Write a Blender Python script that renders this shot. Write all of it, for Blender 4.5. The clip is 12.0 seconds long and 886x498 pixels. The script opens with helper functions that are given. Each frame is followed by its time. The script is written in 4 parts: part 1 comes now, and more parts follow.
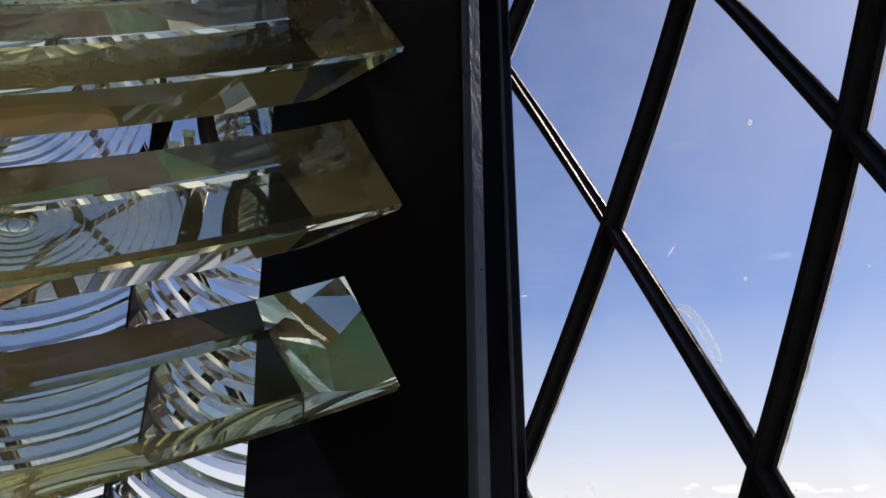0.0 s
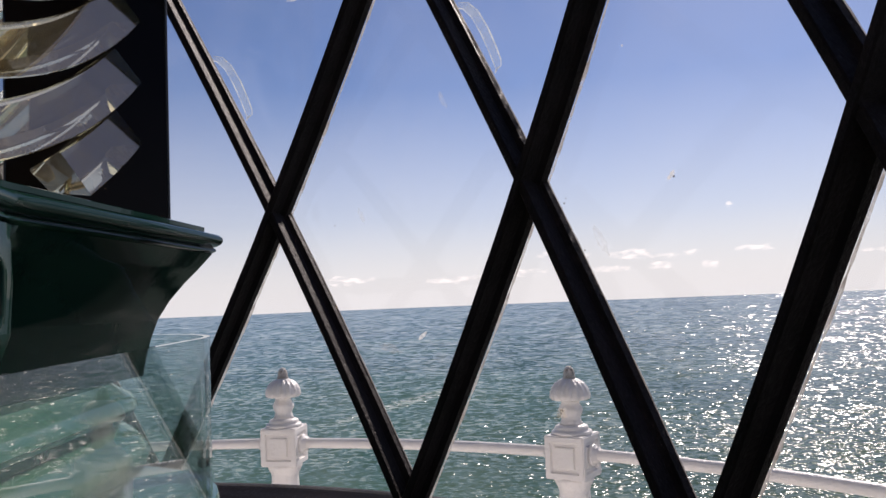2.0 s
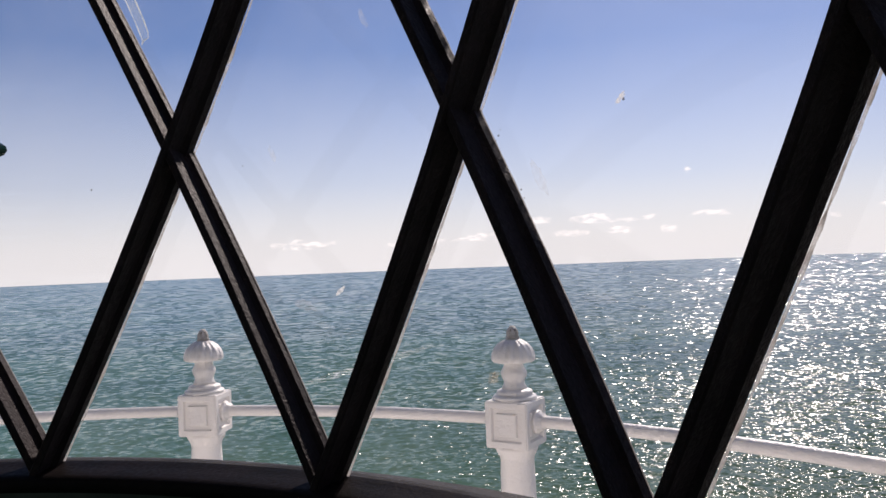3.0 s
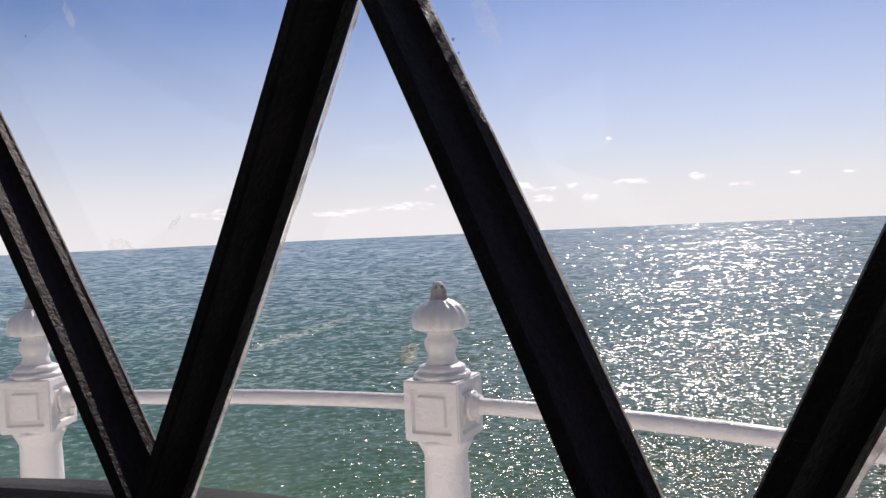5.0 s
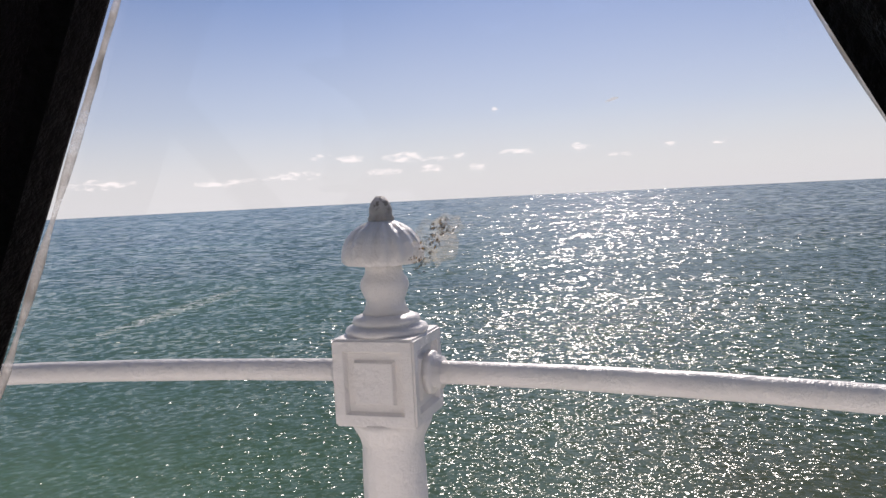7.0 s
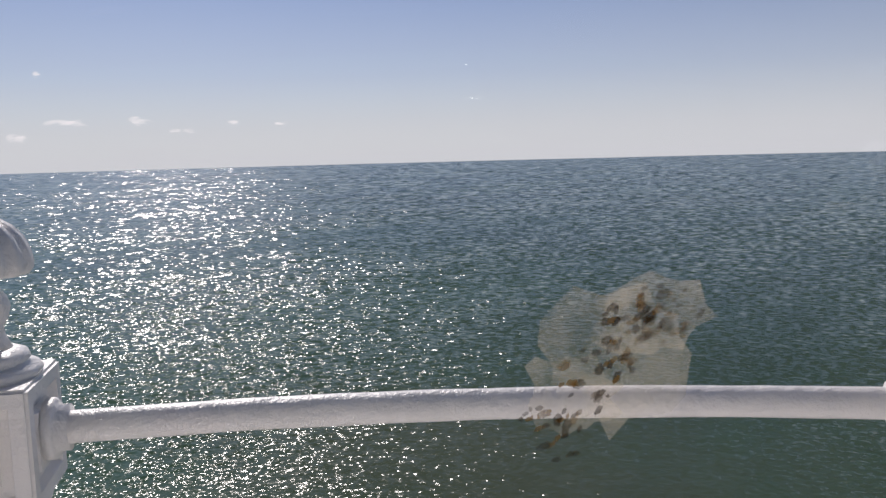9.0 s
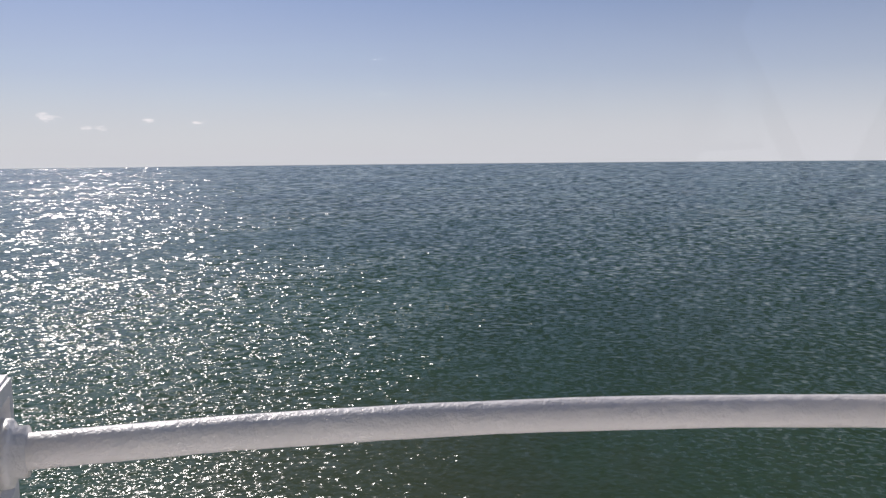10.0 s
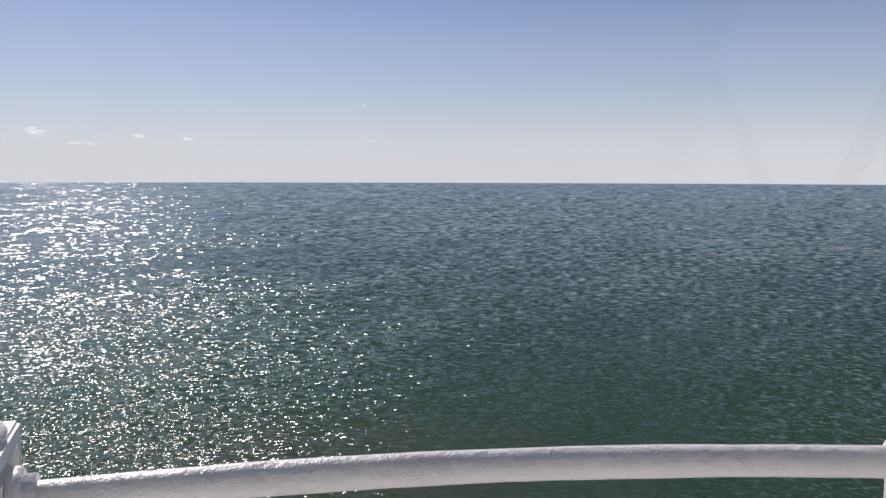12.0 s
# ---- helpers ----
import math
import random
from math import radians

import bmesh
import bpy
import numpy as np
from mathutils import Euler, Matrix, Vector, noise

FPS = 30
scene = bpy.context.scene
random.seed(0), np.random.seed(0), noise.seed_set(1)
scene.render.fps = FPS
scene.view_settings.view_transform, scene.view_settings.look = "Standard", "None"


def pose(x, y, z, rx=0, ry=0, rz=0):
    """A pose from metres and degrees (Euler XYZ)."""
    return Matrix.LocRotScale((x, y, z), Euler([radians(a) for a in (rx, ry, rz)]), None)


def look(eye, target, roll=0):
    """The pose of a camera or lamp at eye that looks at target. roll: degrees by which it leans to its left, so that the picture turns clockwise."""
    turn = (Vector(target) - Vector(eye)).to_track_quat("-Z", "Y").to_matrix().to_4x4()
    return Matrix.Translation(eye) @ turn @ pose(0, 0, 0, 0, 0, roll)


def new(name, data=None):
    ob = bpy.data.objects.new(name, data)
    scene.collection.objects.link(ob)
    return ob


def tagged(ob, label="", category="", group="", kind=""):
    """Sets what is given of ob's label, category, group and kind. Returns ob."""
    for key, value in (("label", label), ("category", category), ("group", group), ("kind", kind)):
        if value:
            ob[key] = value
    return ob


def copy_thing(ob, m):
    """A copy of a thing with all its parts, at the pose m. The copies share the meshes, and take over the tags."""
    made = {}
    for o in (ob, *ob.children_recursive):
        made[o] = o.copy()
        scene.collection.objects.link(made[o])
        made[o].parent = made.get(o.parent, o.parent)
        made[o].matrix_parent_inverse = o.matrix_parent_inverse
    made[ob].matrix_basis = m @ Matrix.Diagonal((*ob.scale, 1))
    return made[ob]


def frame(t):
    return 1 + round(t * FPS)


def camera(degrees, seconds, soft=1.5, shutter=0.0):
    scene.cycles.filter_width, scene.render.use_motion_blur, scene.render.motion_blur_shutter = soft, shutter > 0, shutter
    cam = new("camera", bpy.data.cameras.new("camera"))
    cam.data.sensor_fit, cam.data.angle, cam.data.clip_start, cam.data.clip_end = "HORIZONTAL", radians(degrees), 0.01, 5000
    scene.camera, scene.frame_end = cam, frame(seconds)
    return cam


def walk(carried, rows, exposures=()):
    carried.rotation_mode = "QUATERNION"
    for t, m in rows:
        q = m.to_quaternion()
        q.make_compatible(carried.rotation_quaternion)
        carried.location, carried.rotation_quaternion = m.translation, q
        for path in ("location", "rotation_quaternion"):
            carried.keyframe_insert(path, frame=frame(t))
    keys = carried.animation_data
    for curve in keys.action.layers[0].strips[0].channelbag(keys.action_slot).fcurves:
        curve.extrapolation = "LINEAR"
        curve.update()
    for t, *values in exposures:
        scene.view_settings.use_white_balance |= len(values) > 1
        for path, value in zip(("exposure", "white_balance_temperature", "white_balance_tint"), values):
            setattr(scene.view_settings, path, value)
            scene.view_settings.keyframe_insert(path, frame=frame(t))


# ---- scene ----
# ---------------------------------------------------------------- camera
cam = camera(58.11, 12.0)
WALK = [
    (0, pose(1.0026, -0.9153, 1.5894, 109.730, 0.311, 11.568)),
    (0.1, pose(1.0154, -0.9036, 1.5855, 109.132, 0.444, 10.842)),
    (0.2, pose(1.0280, -0.8858, 1.5837, 108.555, 0.555, 10.344)),
    (0.3, pose(1.0378, -0.8632, 1.5791, 108.099, 0.612, 9.942)),
    (0.4, pose(1.0471, -0.8448, 1.5791, 107.453, 0.827, 9.494)),
    (0.5, pose(1.0574, -0.8239, 1.5750, 106.623, 1.100, 9.001)),
    (0.6, pose(1.0632, -0.8018, 1.5737, 105.851, 1.335, 8.369)),
    (0.7, pose(1.0691, -0.7780, 1.5707, 104.836, 1.614, 7.727)),
    (0.8, pose(1.0740, -0.7516, 1.5675, 103.859, 1.942, 7.091)),
    (1, pose(1.0815, -0.6977, 1.5562, 102.384, 2.436, 5.631)),
    (1.2, pose(1.0957, -0.6543, 1.5391, 100.207, 2.715, 4.624)),
    (1.3, pose(1.1098, -0.6332, 1.5288, 99.030, 2.776, 4.052)),
    (1.5, pose(1.1442, -0.5865, 1.5091, 96.866, 2.842, 3.314)),
    (1.7, pose(1.1801, -0.5290, 1.4895, 95.364, 2.384, 2.455)),
    (1.8, pose(1.2062, -0.5043, 1.4824, 94.715, 2.339, 2.295)),
    (2, pose(1.2635, -0.4589, 1.4709, 93.649, 2.307, 2.223)),
    (2.3, pose(1.3107, -0.3813, 1.4482, 92.460, 2.414, 1.424)),
    (2.5, pose(1.3341, -0.3275, 1.4373, 91.964, 2.067, 1.050)),
    (3, pose(1.3534, -0.1711, 1.4323, 90.940, 2.255, -0.545)),
    (3.5, pose(1.3813, -0.0229, 1.4090, 90.179, 2.323, -2.341)),
    (5.5, pose(1.4139, 0.6748, 1.3031, 87.973, 2.616, -7.108)),
    (6, pose(1.3922, 0.8319, 1.2509, 87.415, 2.570, -8.687)),
    (6.5, pose(1.3876, 0.9964, 1.2170, 86.742, 2.740, -10.565)),
    (7, pose(1.3710, 1.1506, 1.2015, 85.965, 2.865, -13.885)),
    (7.5, pose(1.3419, 1.2884, 1.1954, 85.287, 2.943, -21.758)),
    (9.3, pose(1.3541, 1.5295, 1.2131, 83.238, 1.142, -46.754)),
    (9.5, pose(1.3523, 1.5581, 1.2090, 83.306, 0.968, -47.841)),
    (10, pose(1.3339, 1.6153, 1.2060, 83.421, 0.555, -49.849)),
    (10.5, pose(1.2986, 1.6189, 1.2177, 83.477, 0.014, -50.622)),
    (11, pose(1.3043, 1.6267, 1.2296, 83.845, -0.549, -50.943)),
    (11.5, pose(1.3107, 1.6286, 1.2321, 84.505, -0.217, -50.862)),
    (12, pose(1.3093, 1.6246, 1.2474, 84.778, -0.148, -50.552)),
]
walk(cam, WALK, [(0.0, 0.12, 6750, 20), (1.0, -0.02, 6750, 21), (2.5, -0.05, 6850, 22), (3.5, 0.0, 6850, 22), (5.5, 0.0, 6750, 21), (6.6, 0.0, 6750, 21), (7.5, -0.44, 6600, 19), (9.5, -0.40, 6450, 19), (12.0, -0.33, 6400, 18)])

# ---------------------------------------------------------------- light
SUN_AZ, SUN_EL = 25.0, 36.0
world = bpy.data.worlds.new("sky")
scene.world = world
world.use_nodes = True
wn, wl = world.node_tree.nodes, world.node_tree.links
sky = wn.new("ShaderNodeTexSky")
sky.sky_type, sky.sun_disc = "NISHITA", False
sky.sun_elevation, sky.sun_rotation = radians(SUN_EL), radians(SUN_AZ)
sky.altitude, sky.air_density, sky.dust_density, sky.ozone_density = 40, 0.9, 0.3, 2.5
# pale haze low over the sea and a few small clouds near the horizon
wtc, wsep = wn.new("ShaderNodeTexCoord"), wn.new("ShaderNodeSeparateXYZ")
wl.new(wtc.outputs["Generated"], wsep.inputs[0])
haze = wn.new("ShaderNodeValToRGB")
for _ in range(2):
    haze.color_ramp.elements.new(0.5)
for e, (p, v) in zip(haze.color_ramp.elements, [(0.0, 0.97), (0.03, 0.88), (0.10, 0.46), (0.26, 0.0)]):
    e.position, e.color = p, (v, v, v, 1)
wl.new(wsep.outputs[2], haze.inputs[0])
wmix = wn.new("ShaderNodeMix")
wmix.data_type = "RGBA"
wl.new(haze.outputs[0], wmix.inputs[0])
wtint = wn.new("ShaderNodeMix")
wtint.data_type, wtint.blend_type = "RGBA", "MULTIPLY"
wtint.inputs[0].default_value = 1.0
wtint.inputs[7].default_value = (0.70, 0.80, 1.0, 1)
wl.new(sky.outputs[0], wtint.inputs[6])
wl.new(wtint.outputs[2], wmix.inputs[6])
wmix.inputs[7].default_value = (9.95, 10.35, 10.5, 1)
def wmath(op, x, y=None):
    n = wn.new("ShaderNodeMath")
    n.operation = op
    for k, v in ((0, x), (1, y)):
        if isinstance(v, (int, float)):
            n.inputs[k].default_value = v
        elif v is not None:
            wl.new(v, n.inputs[k])
    return n.outputs[0]


cmap = wn.new("ShaderNodeMapping")
cmap.inputs["Scale"].default_value = (30, 30, 95)
wl.new(wtc.outputs["Generated"], cmap.inputs["Vector"])
cno = wn.new("ShaderNodeTexNoise")
cno.inputs["Scale"].default_value, cno.inputs["Detail"].default_value, cno.inputs["Roughness"].default_value = 2.1, 7.0, 0.62
wl.new(cmap.outputs[0], cno.inputs["Vector"])
waz = wmath("ARCTAN2", wsep.outputs[0], wsep.outputs[1])
cover = None
# bearing, rise, half width, half height of the small fair-weather clouds
for az, el, wd, ht in ((7.4, .0465, 1.0, .0042), (9.9, .0300, 1.2, .0042), (11.1, .0475, 1.6, .0056), (13.3, .0440, 1.3, .0032), (13.1, .0310, .9, .0042), (15.3, .0455, .7, .0034),
                       (16.4, .0300, .6, .0042), (17.8, .0995, .30, .0034), (18.9, .0460, .9, .0030), (20.1, .0470, .6, .0034), (23.7, .0478, .95, .0038), (29.7, .0455, .45, .0028),
                       (25.9, .0365, .45, .0020), (26.9, .0365, .45, .0020), (33.0, .0440, .45, .0022), (3.2, .0290, 2.0, .004), (-1.3, .0245, 2.2, .004),
                       (-9.3, .0285, 2.0, .005), (5.3, .0510, .7, .003), (-34.0, .031, 2.4, .004)):
    u = wmath("DIVIDE", wmath("SUBTRACT", waz, radians(az)), radians(wd))
    v = wmath("DIVIDE", wmath("SUBTRACT", wsep.outputs[2], el), ht * 1.3)
    d = wmath("ADD", wmath("MULTIPLY", u, u), wmath("MULTIPLY", v, v))
    q = wmath("SUBTRACT", 1.0, d)
    cover = q if cover is None else wmath("MAXIMUM", cover, q)
cthr = wn.new("ShaderNodeMapRange")
cthr.inputs[1].default_value, cthr.inputs[2].default_value, cthr.inputs[4].default_value = -0.2, 1.25, 0.9
wl.new(wmath("ADD", cover, wmath("MULTIPLY", wmath("SUBTRACT", cno.outputs[0], 0.56), 6.6)), cthr.inputs[0])
cgate = wn.new("ShaderNodeMapRange")
cgate.inputs[1].default_value, cgate.inputs[2].default_value = -1.6, -0.2
wl.new(cover, cgate.inputs[0])
cm = wn.new("ShaderNodeMath")
cm.operation = "MULTIPLY"
wl.new(cthr.outputs[0], cm.inputs[0])
wl.new(cgate.outputs[0], cm.inputs[1])
wmix2 = wn.new("ShaderNodeMix")
wmix2.data_type = "RGBA"
wl.new(cm.outputs[0], wmix2.inputs[0])
wl.new(wmix.outputs[2], wmix2.inputs[6])
wmix2.inputs[7].default_value = (14.5, 14.2, 14.0, 1)
wl.new(wmix2.outputs[2], wn["Background"].inputs[0])
wn["Background"].inputs[1].default_value = 0.085
sun = new("sun", bpy.data.lights.new("sun", "SUN"))
sun.data.energy, sun.data.angle, sun.data.color = 4.6, radians(0.53), (1.0, 0.95, 0.87)
sa, se = radians(SUN_AZ), radians(SUN_EL)
sun.matrix_world = look((math.sin(sa) * math.cos(se) * 50, math.cos(sa) * math.cos(se) * 50, math.sin(se) * 50), (0, 0, 0))

# ---------------------------------------------------------------- plan, metres; z = 0 is the lantern floor
R = 2.123           # inner face of the glazing bars
STEP = radians(24)  # one of fifteen bays
FIRST = radians(30.2)  # a bar foot
H = 0.8667           # height from one row of crossings to the next
Z_SILL, Z_FOOT = 0.90, 0.8924
R_RAIL, Z_RAIL, RAIL_R = 3.067, 0.874, 0.0215
POST_AZ = radians(31.69)
SEA_Z, SEA_FAR = -30.84, 3889.0


def cyl(r, az, z):
    """A point at radius r, azimuth az (clockwise from +y, radians) and height z."""
    return Vector((r * math.sin(az), r * math.cos(az), z))


# ---------------------------------------------------------------- materials
def node_mat(name):
    m = bpy.data.materials.new(name)
    m.use_nodes = True
    nt = m.node_tree
    return m, nt, nt.nodes["Principled BSDF"]


def noise_node(nt, scale, detail=4.0, rough=0.55, stretch=None):
    tc = nt.nodes.new("ShaderNodeTexCoord")
    n = nt.nodes.new("ShaderNodeTexNoise")
    n.inputs["Scale"].default_value, n.inputs["Detail"].default_value, n.inputs["Roughness"].default_value = scale, detail, rough
    if stretch:
        mp = nt.nodes.new("ShaderNodeMapping")
        mp.inputs["Scale"].default_value = stretch
        nt.links.new(tc.outputs["Object"], mp.inputs["Vector"])
        nt.links.new(mp.outputs["Vector"], n.inputs["Vector"])
    else:
        nt.links.new(tc.outputs["Object"], n.inputs["Vector"])
    return n


def ramp(nt, src, stops):
    r = nt.nodes.new("ShaderNodeValToRGB")
    while len(r.color_ramp.elements) < len(stops):
        r.color_ramp.elements.new(0.5)
    for e, (p, c) in zip(r.color_ramp.elements, stops):
        e.position, e.color = p, (*c, 1)
    nt.links.new(src, r.inputs[0])
    return r


def bump(nt, bs, src, strength, dist=0.01):
    b = nt.nodes.new("ShaderNodeBump")
    b.inputs["Strength"].default_value, b.inputs["Distance"].default_value = strength, dist
    nt.links.new(src, b.inputs["Height"])
    nt.links.new(b.outputs[0], bs.inputs["Normal"])
    return b


def painted(name, c1, c2, rough, scale=6.0, bump_k=0.25, bump_d=0.004, coat=0.0, chip=None, chip_scale=30.0, chip_at=0.7, spec=0.5):
    """Brushed-on paint: two tones, brush relief, and worn flecks of another colour."""
    m, nt, bs = node_mat(name)
    big = noise_node(nt, scale, 5)
    col = ramp(nt, big.outputs[0], [(0.35, c1), (0.68, c2)])
    out = col.outputs[0]
    fine = noise_node(nt, scale * 11, 4, 0.65)
    if chip:
        spot = noise_node(nt, chip_scale, 6, 0.7)
        mask = ramp(nt, spot.outputs[0], [(chip_at, (0, 0, 0)), (chip_at + 0.03, (1, 1, 1))])
        mix = nt.nodes.new("ShaderNodeMix")
        mix.data_type = "RGBA"
        nt.links.new(mask.outputs[0], mix.inputs[0])
        nt.links.new(out, mix.inputs[6])
        mix.inputs[7].default_value = (*chip, 1)
        out = mix.outputs[2]
    nt.links.new(out, bs.inputs["Base Color"])
    rr = ramp(nt, fine.outputs[0], [(0.3, (rough * 0.75,) * 3), (0.7, (min(1, rough * 1.3),) * 3)])
    nt.links.new(rr.outputs[0], bs.inputs["Roughness"])
    add = nt.nodes.new("ShaderNodeMath")
    add.operation = "ADD"
    nt.links.new(big.outputs[0], add.inputs[0])
    nt.links.new(fine.outputs[0], add.inputs[1])
    bump(nt, bs, add.outputs[0], bump_k, bump_d)
    bs.inputs["Coat Weight"].default_value = coat
    bs.inputs["Specular IOR Level"].default_value = spec
    bs.inputs["Coat Roughness"].default_value = 0.06
    return m


def thin_glass(name, tint=(0.97, 0.985, 0.98), dirt=0.03, gloss=0.9):
    """A clear pane: lets light straight through, reflects by Fresnel, with a faint uneven film of salt."""
    m = bpy.data.materials.new(name)
    m.use_nodes = True
    nt = m.node_tree
    nt.nodes.remove(nt.nodes["Principled BSDF"])
    tr, gl, df = (nt.nodes.new(k) for k in ("ShaderNodeBsdfTransparent", "ShaderNodeBsdfGlossy", "ShaderNodeBsdfTranslucent"))
    tr.inputs[0].default_value = (*tint, 1)
    gl.inputs["Roughness"].default_value = 0.02
    gl.inputs["Color"].default_value = (gloss, gloss, gloss, 1)
    df.inputs[0].default_value = (0.75, 0.76, 0.76, 1)
    lw, pw, fr = (nt.nodes.new(k) for k in ("ShaderNodeLayerWeight", "ShaderNodeMath", "ShaderNodeMath"))
    lw.inputs[0].default_value = 0.5
    pw.operation, fr.operation = "POWER", "MULTIPLY_ADD"
    pw.inputs[1].default_value, fr.inputs[1].default_value, fr.inputs[2].default_value = 4.5, 0.9, 0.05
    nt.links.new(lw.outputs["Facing"], pw.inputs[0])
    nt.links.new(pw.outputs[0], fr.inputs[0])
    m1, m2 = nt.nodes.new("ShaderNodeMixShader"), nt.nodes.new("ShaderNodeMixShader")
    film = noise_node(nt, 2.2, 6, 0.62)
    fr2 = ramp(nt, film.outputs[0], [(0.35, (0, 0, 0)), (0.85, (dirt * 2.2,) * 3)])
    nt.links.new(fr2.outputs[0], m1.inputs[0])
    nt.links.new(tr.outputs[0], m1.inputs[1])
    nt.links.new(df.outputs[0], m1.inputs[2])
    nt.links.new(fr.outputs[0], m2.inputs[0])
    nt.links.new(m1.outputs[0], m2.inputs[1])
    nt.links.new(gl.outputs[0], m2.inputs[2])
    nt.links.new(m2.outputs[0], nt.nodes["Material Output"].inputs[0])
    return m


def sea_material():
    m, nt, bs = node_mat("sea_water")
    geo = nt.nodes.new("ShaderNodeNewGeometry")
    def wave(scale, sx, sy, rot):
        mp = nt.nodes.new("ShaderNodeMapping")
        mp.inputs["Rotation"].default_value = (0, 0, radians(rot))
        mp.inputs["Scale"].default_value = (sx, sy, 1)
        nt.links.new(geo.outputs["Position"], mp.inputs["Vector"])
        n = nt.nodes.new("ShaderNodeTexNoise")
        n.inputs["Scale"].default_value, n.inputs["Detail"].default_value, n.inputs["Roughness"].default_value = scale, 3.0, 0.6
        nt.links.new(mp.outputs[0], n.inputs["Vector"])
        return n
    def vmath(op, a, b=None, val=None, scale=None):
        v = nt.nodes.new("ShaderNodeVectorMath")
        v.operation = op
        nt.links.new(a, v.inputs[0])
        if b is not None:
            nt.links.new(b, v.inputs[1])
        if val is not None:
            v.inputs[1].default_value = val
        if scale is not None:
            v.inputs["Scale"].default_value = scale
        return v.outputs[0]
    # wave facets: width and length as the wind draws them out, coarser far off
    sep = nt.nodes.new("ShaderNodeSeparateXYZ")
    nt.links.new(geo.outputs["Position"], sep.inputs[0])
    def math_(op, a, b=None, val=None):
        v = nt.nodes.new("ShaderNodeMath")
        v.operation = op
        nt.links.new(a, v.inputs[0])
        if b is not None:
            nt.links.new(b, v.inputs[1])
        if val is not None:
            v.inputs[1].default_value = val
        return v.outputs[0]
    bearing = math_("ARCTAN2", sep.outputs[0], sep.outputs[1])
    flat = nt.nodes.new("ShaderNodeCombineXYZ")
    nt.links.new(sep.outputs[0], flat.inputs[0])
    nt.links.new(sep.outputs[1], flat.inputs[1])
    ln = nt.nodes.new("ShaderNodeVectorMath")
    ln.operation = "LENGTH"
    nt.links.new(flat.outputs[0], ln.inputs[0])
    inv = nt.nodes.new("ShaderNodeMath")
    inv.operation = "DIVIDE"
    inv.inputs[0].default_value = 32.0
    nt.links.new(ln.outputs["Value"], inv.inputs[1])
    # wavelets shrink with distance
    near = nt.nodes.new("ShaderNodeMath")
    near.operation = "POWER"
    near.inputs[1].default_value = 0.2
    nt.links.new(inv.outputs[0], near.inputs[0])
    def facets(ka, kd, seed, detail=2.0):
        c = nt.nodes.new("ShaderNodeCombineXYZ")
        nt.links.new(math_("MULTIPLY", bearing, val=ka), c.inputs[0])
        nt.links.new(math_("MULTIPLY", near.outputs[0], val=kd), c.inputs[1])
        c.inputs[2].default_value = seed
        n = nt.nodes.new("ShaderNodeTexNoise")
        n.inputs["Scale"].default_value, n.inputs["Detail"].default_value, n.inputs["Roughness"].default_value = 1.0, detail, 0.6
        nt.links.new(c.outputs[0], n.inputs["Vector"])
        return n
    chop = facets(42, 390, 3.0)
    tiny = facets(104, 900, 9.0, 2.0)
    swell = wave(0.06, 0.30, 1.0, 12)
    s1 = vmath("SCALE", vmath("SUBTRACT", chop.outputs["Color"], val=(0.5, 0.5, 0.5)), scale=0.8)
    s2 = vmath("SCALE", vmath("SUBTRACT", swell.outputs["Color"], val=(0.5, 0.5, 0.5)), scale=0.3)
    s3 = vmath("SCALE", vmath("SUBTRACT", tiny.outputs["Color"], val=(0.5, 0.5, 0.5)), scale=2.4)
    # calmer-looking far off, where only the wave faces turned to the shore show
    calm = nt.nodes.new("ShaderNodeMapRange")
    for k, v in ((1, 0.012), (2, 0.20), (3, 0.52), (4, 1.0)):
        calm.inputs[k].default_value = v
    nt.links.new(inv.outputs[0], calm.inputs[0])
    # cat's-paws and windrows: rougher and smoother streaks, one long slick line of broken water
    rows_ = ramp(nt, wave(0.020, 0.22, 1.0, 8).outputs[0], [(0.32, (0.62,) * 3), (0.68, (1.22,) * 3)])
    sx, sy = math_("ADD", sep.outputs[0], val=20.0), math_("SUBTRACT", sep.outputs[1], val=262.0)
    along = math_("ADD", math_("MULTIPLY", sx, val=0.36), math_("MULTIPLY", sy, val=0.93))
    across = math_("SUBTRACT", math_("MULTIPLY", sx, val=0.93), math_("MULTIPLY", sy, val=0.36))
    a2, c2 = math_("DIVIDE", along, val=55.0), math_("DIVIDE", across, val=4.5)
    d2 = math_("ADD", math_("MULTIPLY", a2, a2), math_("MULTIPLY", c2, c2))
    streak = nt.nodes.new("ShaderNodeMapRange")
    for k, v in ((1, 1.2), (2, 0.2), (3, 0.0), (4, 2.6)):
        streak.inputs[k].default_value = v
    nt.links.new(d2, streak.inputs[0])
    vs = nt.nodes.new("ShaderNodeVectorMath")
    vs.operation = "SCALE"
    nt.links.new(vmath("ADD", vmath("ADD", s1, s2), s3), vs.inputs[0])
    nt.links.new(math_("MULTIPLY", calm.outputs[0], math_("ADD", rows_.outputs[0], streak.outputs[0])), vs.inputs["Scale"])
    lean = nt.nodes.new("ShaderNodeMapRange")
    for k, v in ((1, 0.012), (2, 0.45), (3, -0.066), (4, -0.04)):
        lean.inputs[k].default_value = v
    nt.links.new(inv.outputs[0], lean.inputs[0])
    away = nt.nodes.new("ShaderNodeVectorMath")
    away.operation = "SCALE"
    nt.links.new(vmath("NORMALIZE", flat.outputs[0]), away.inputs[0])
    nt.links.new(lean.outputs[0], away.inputs["Scale"])
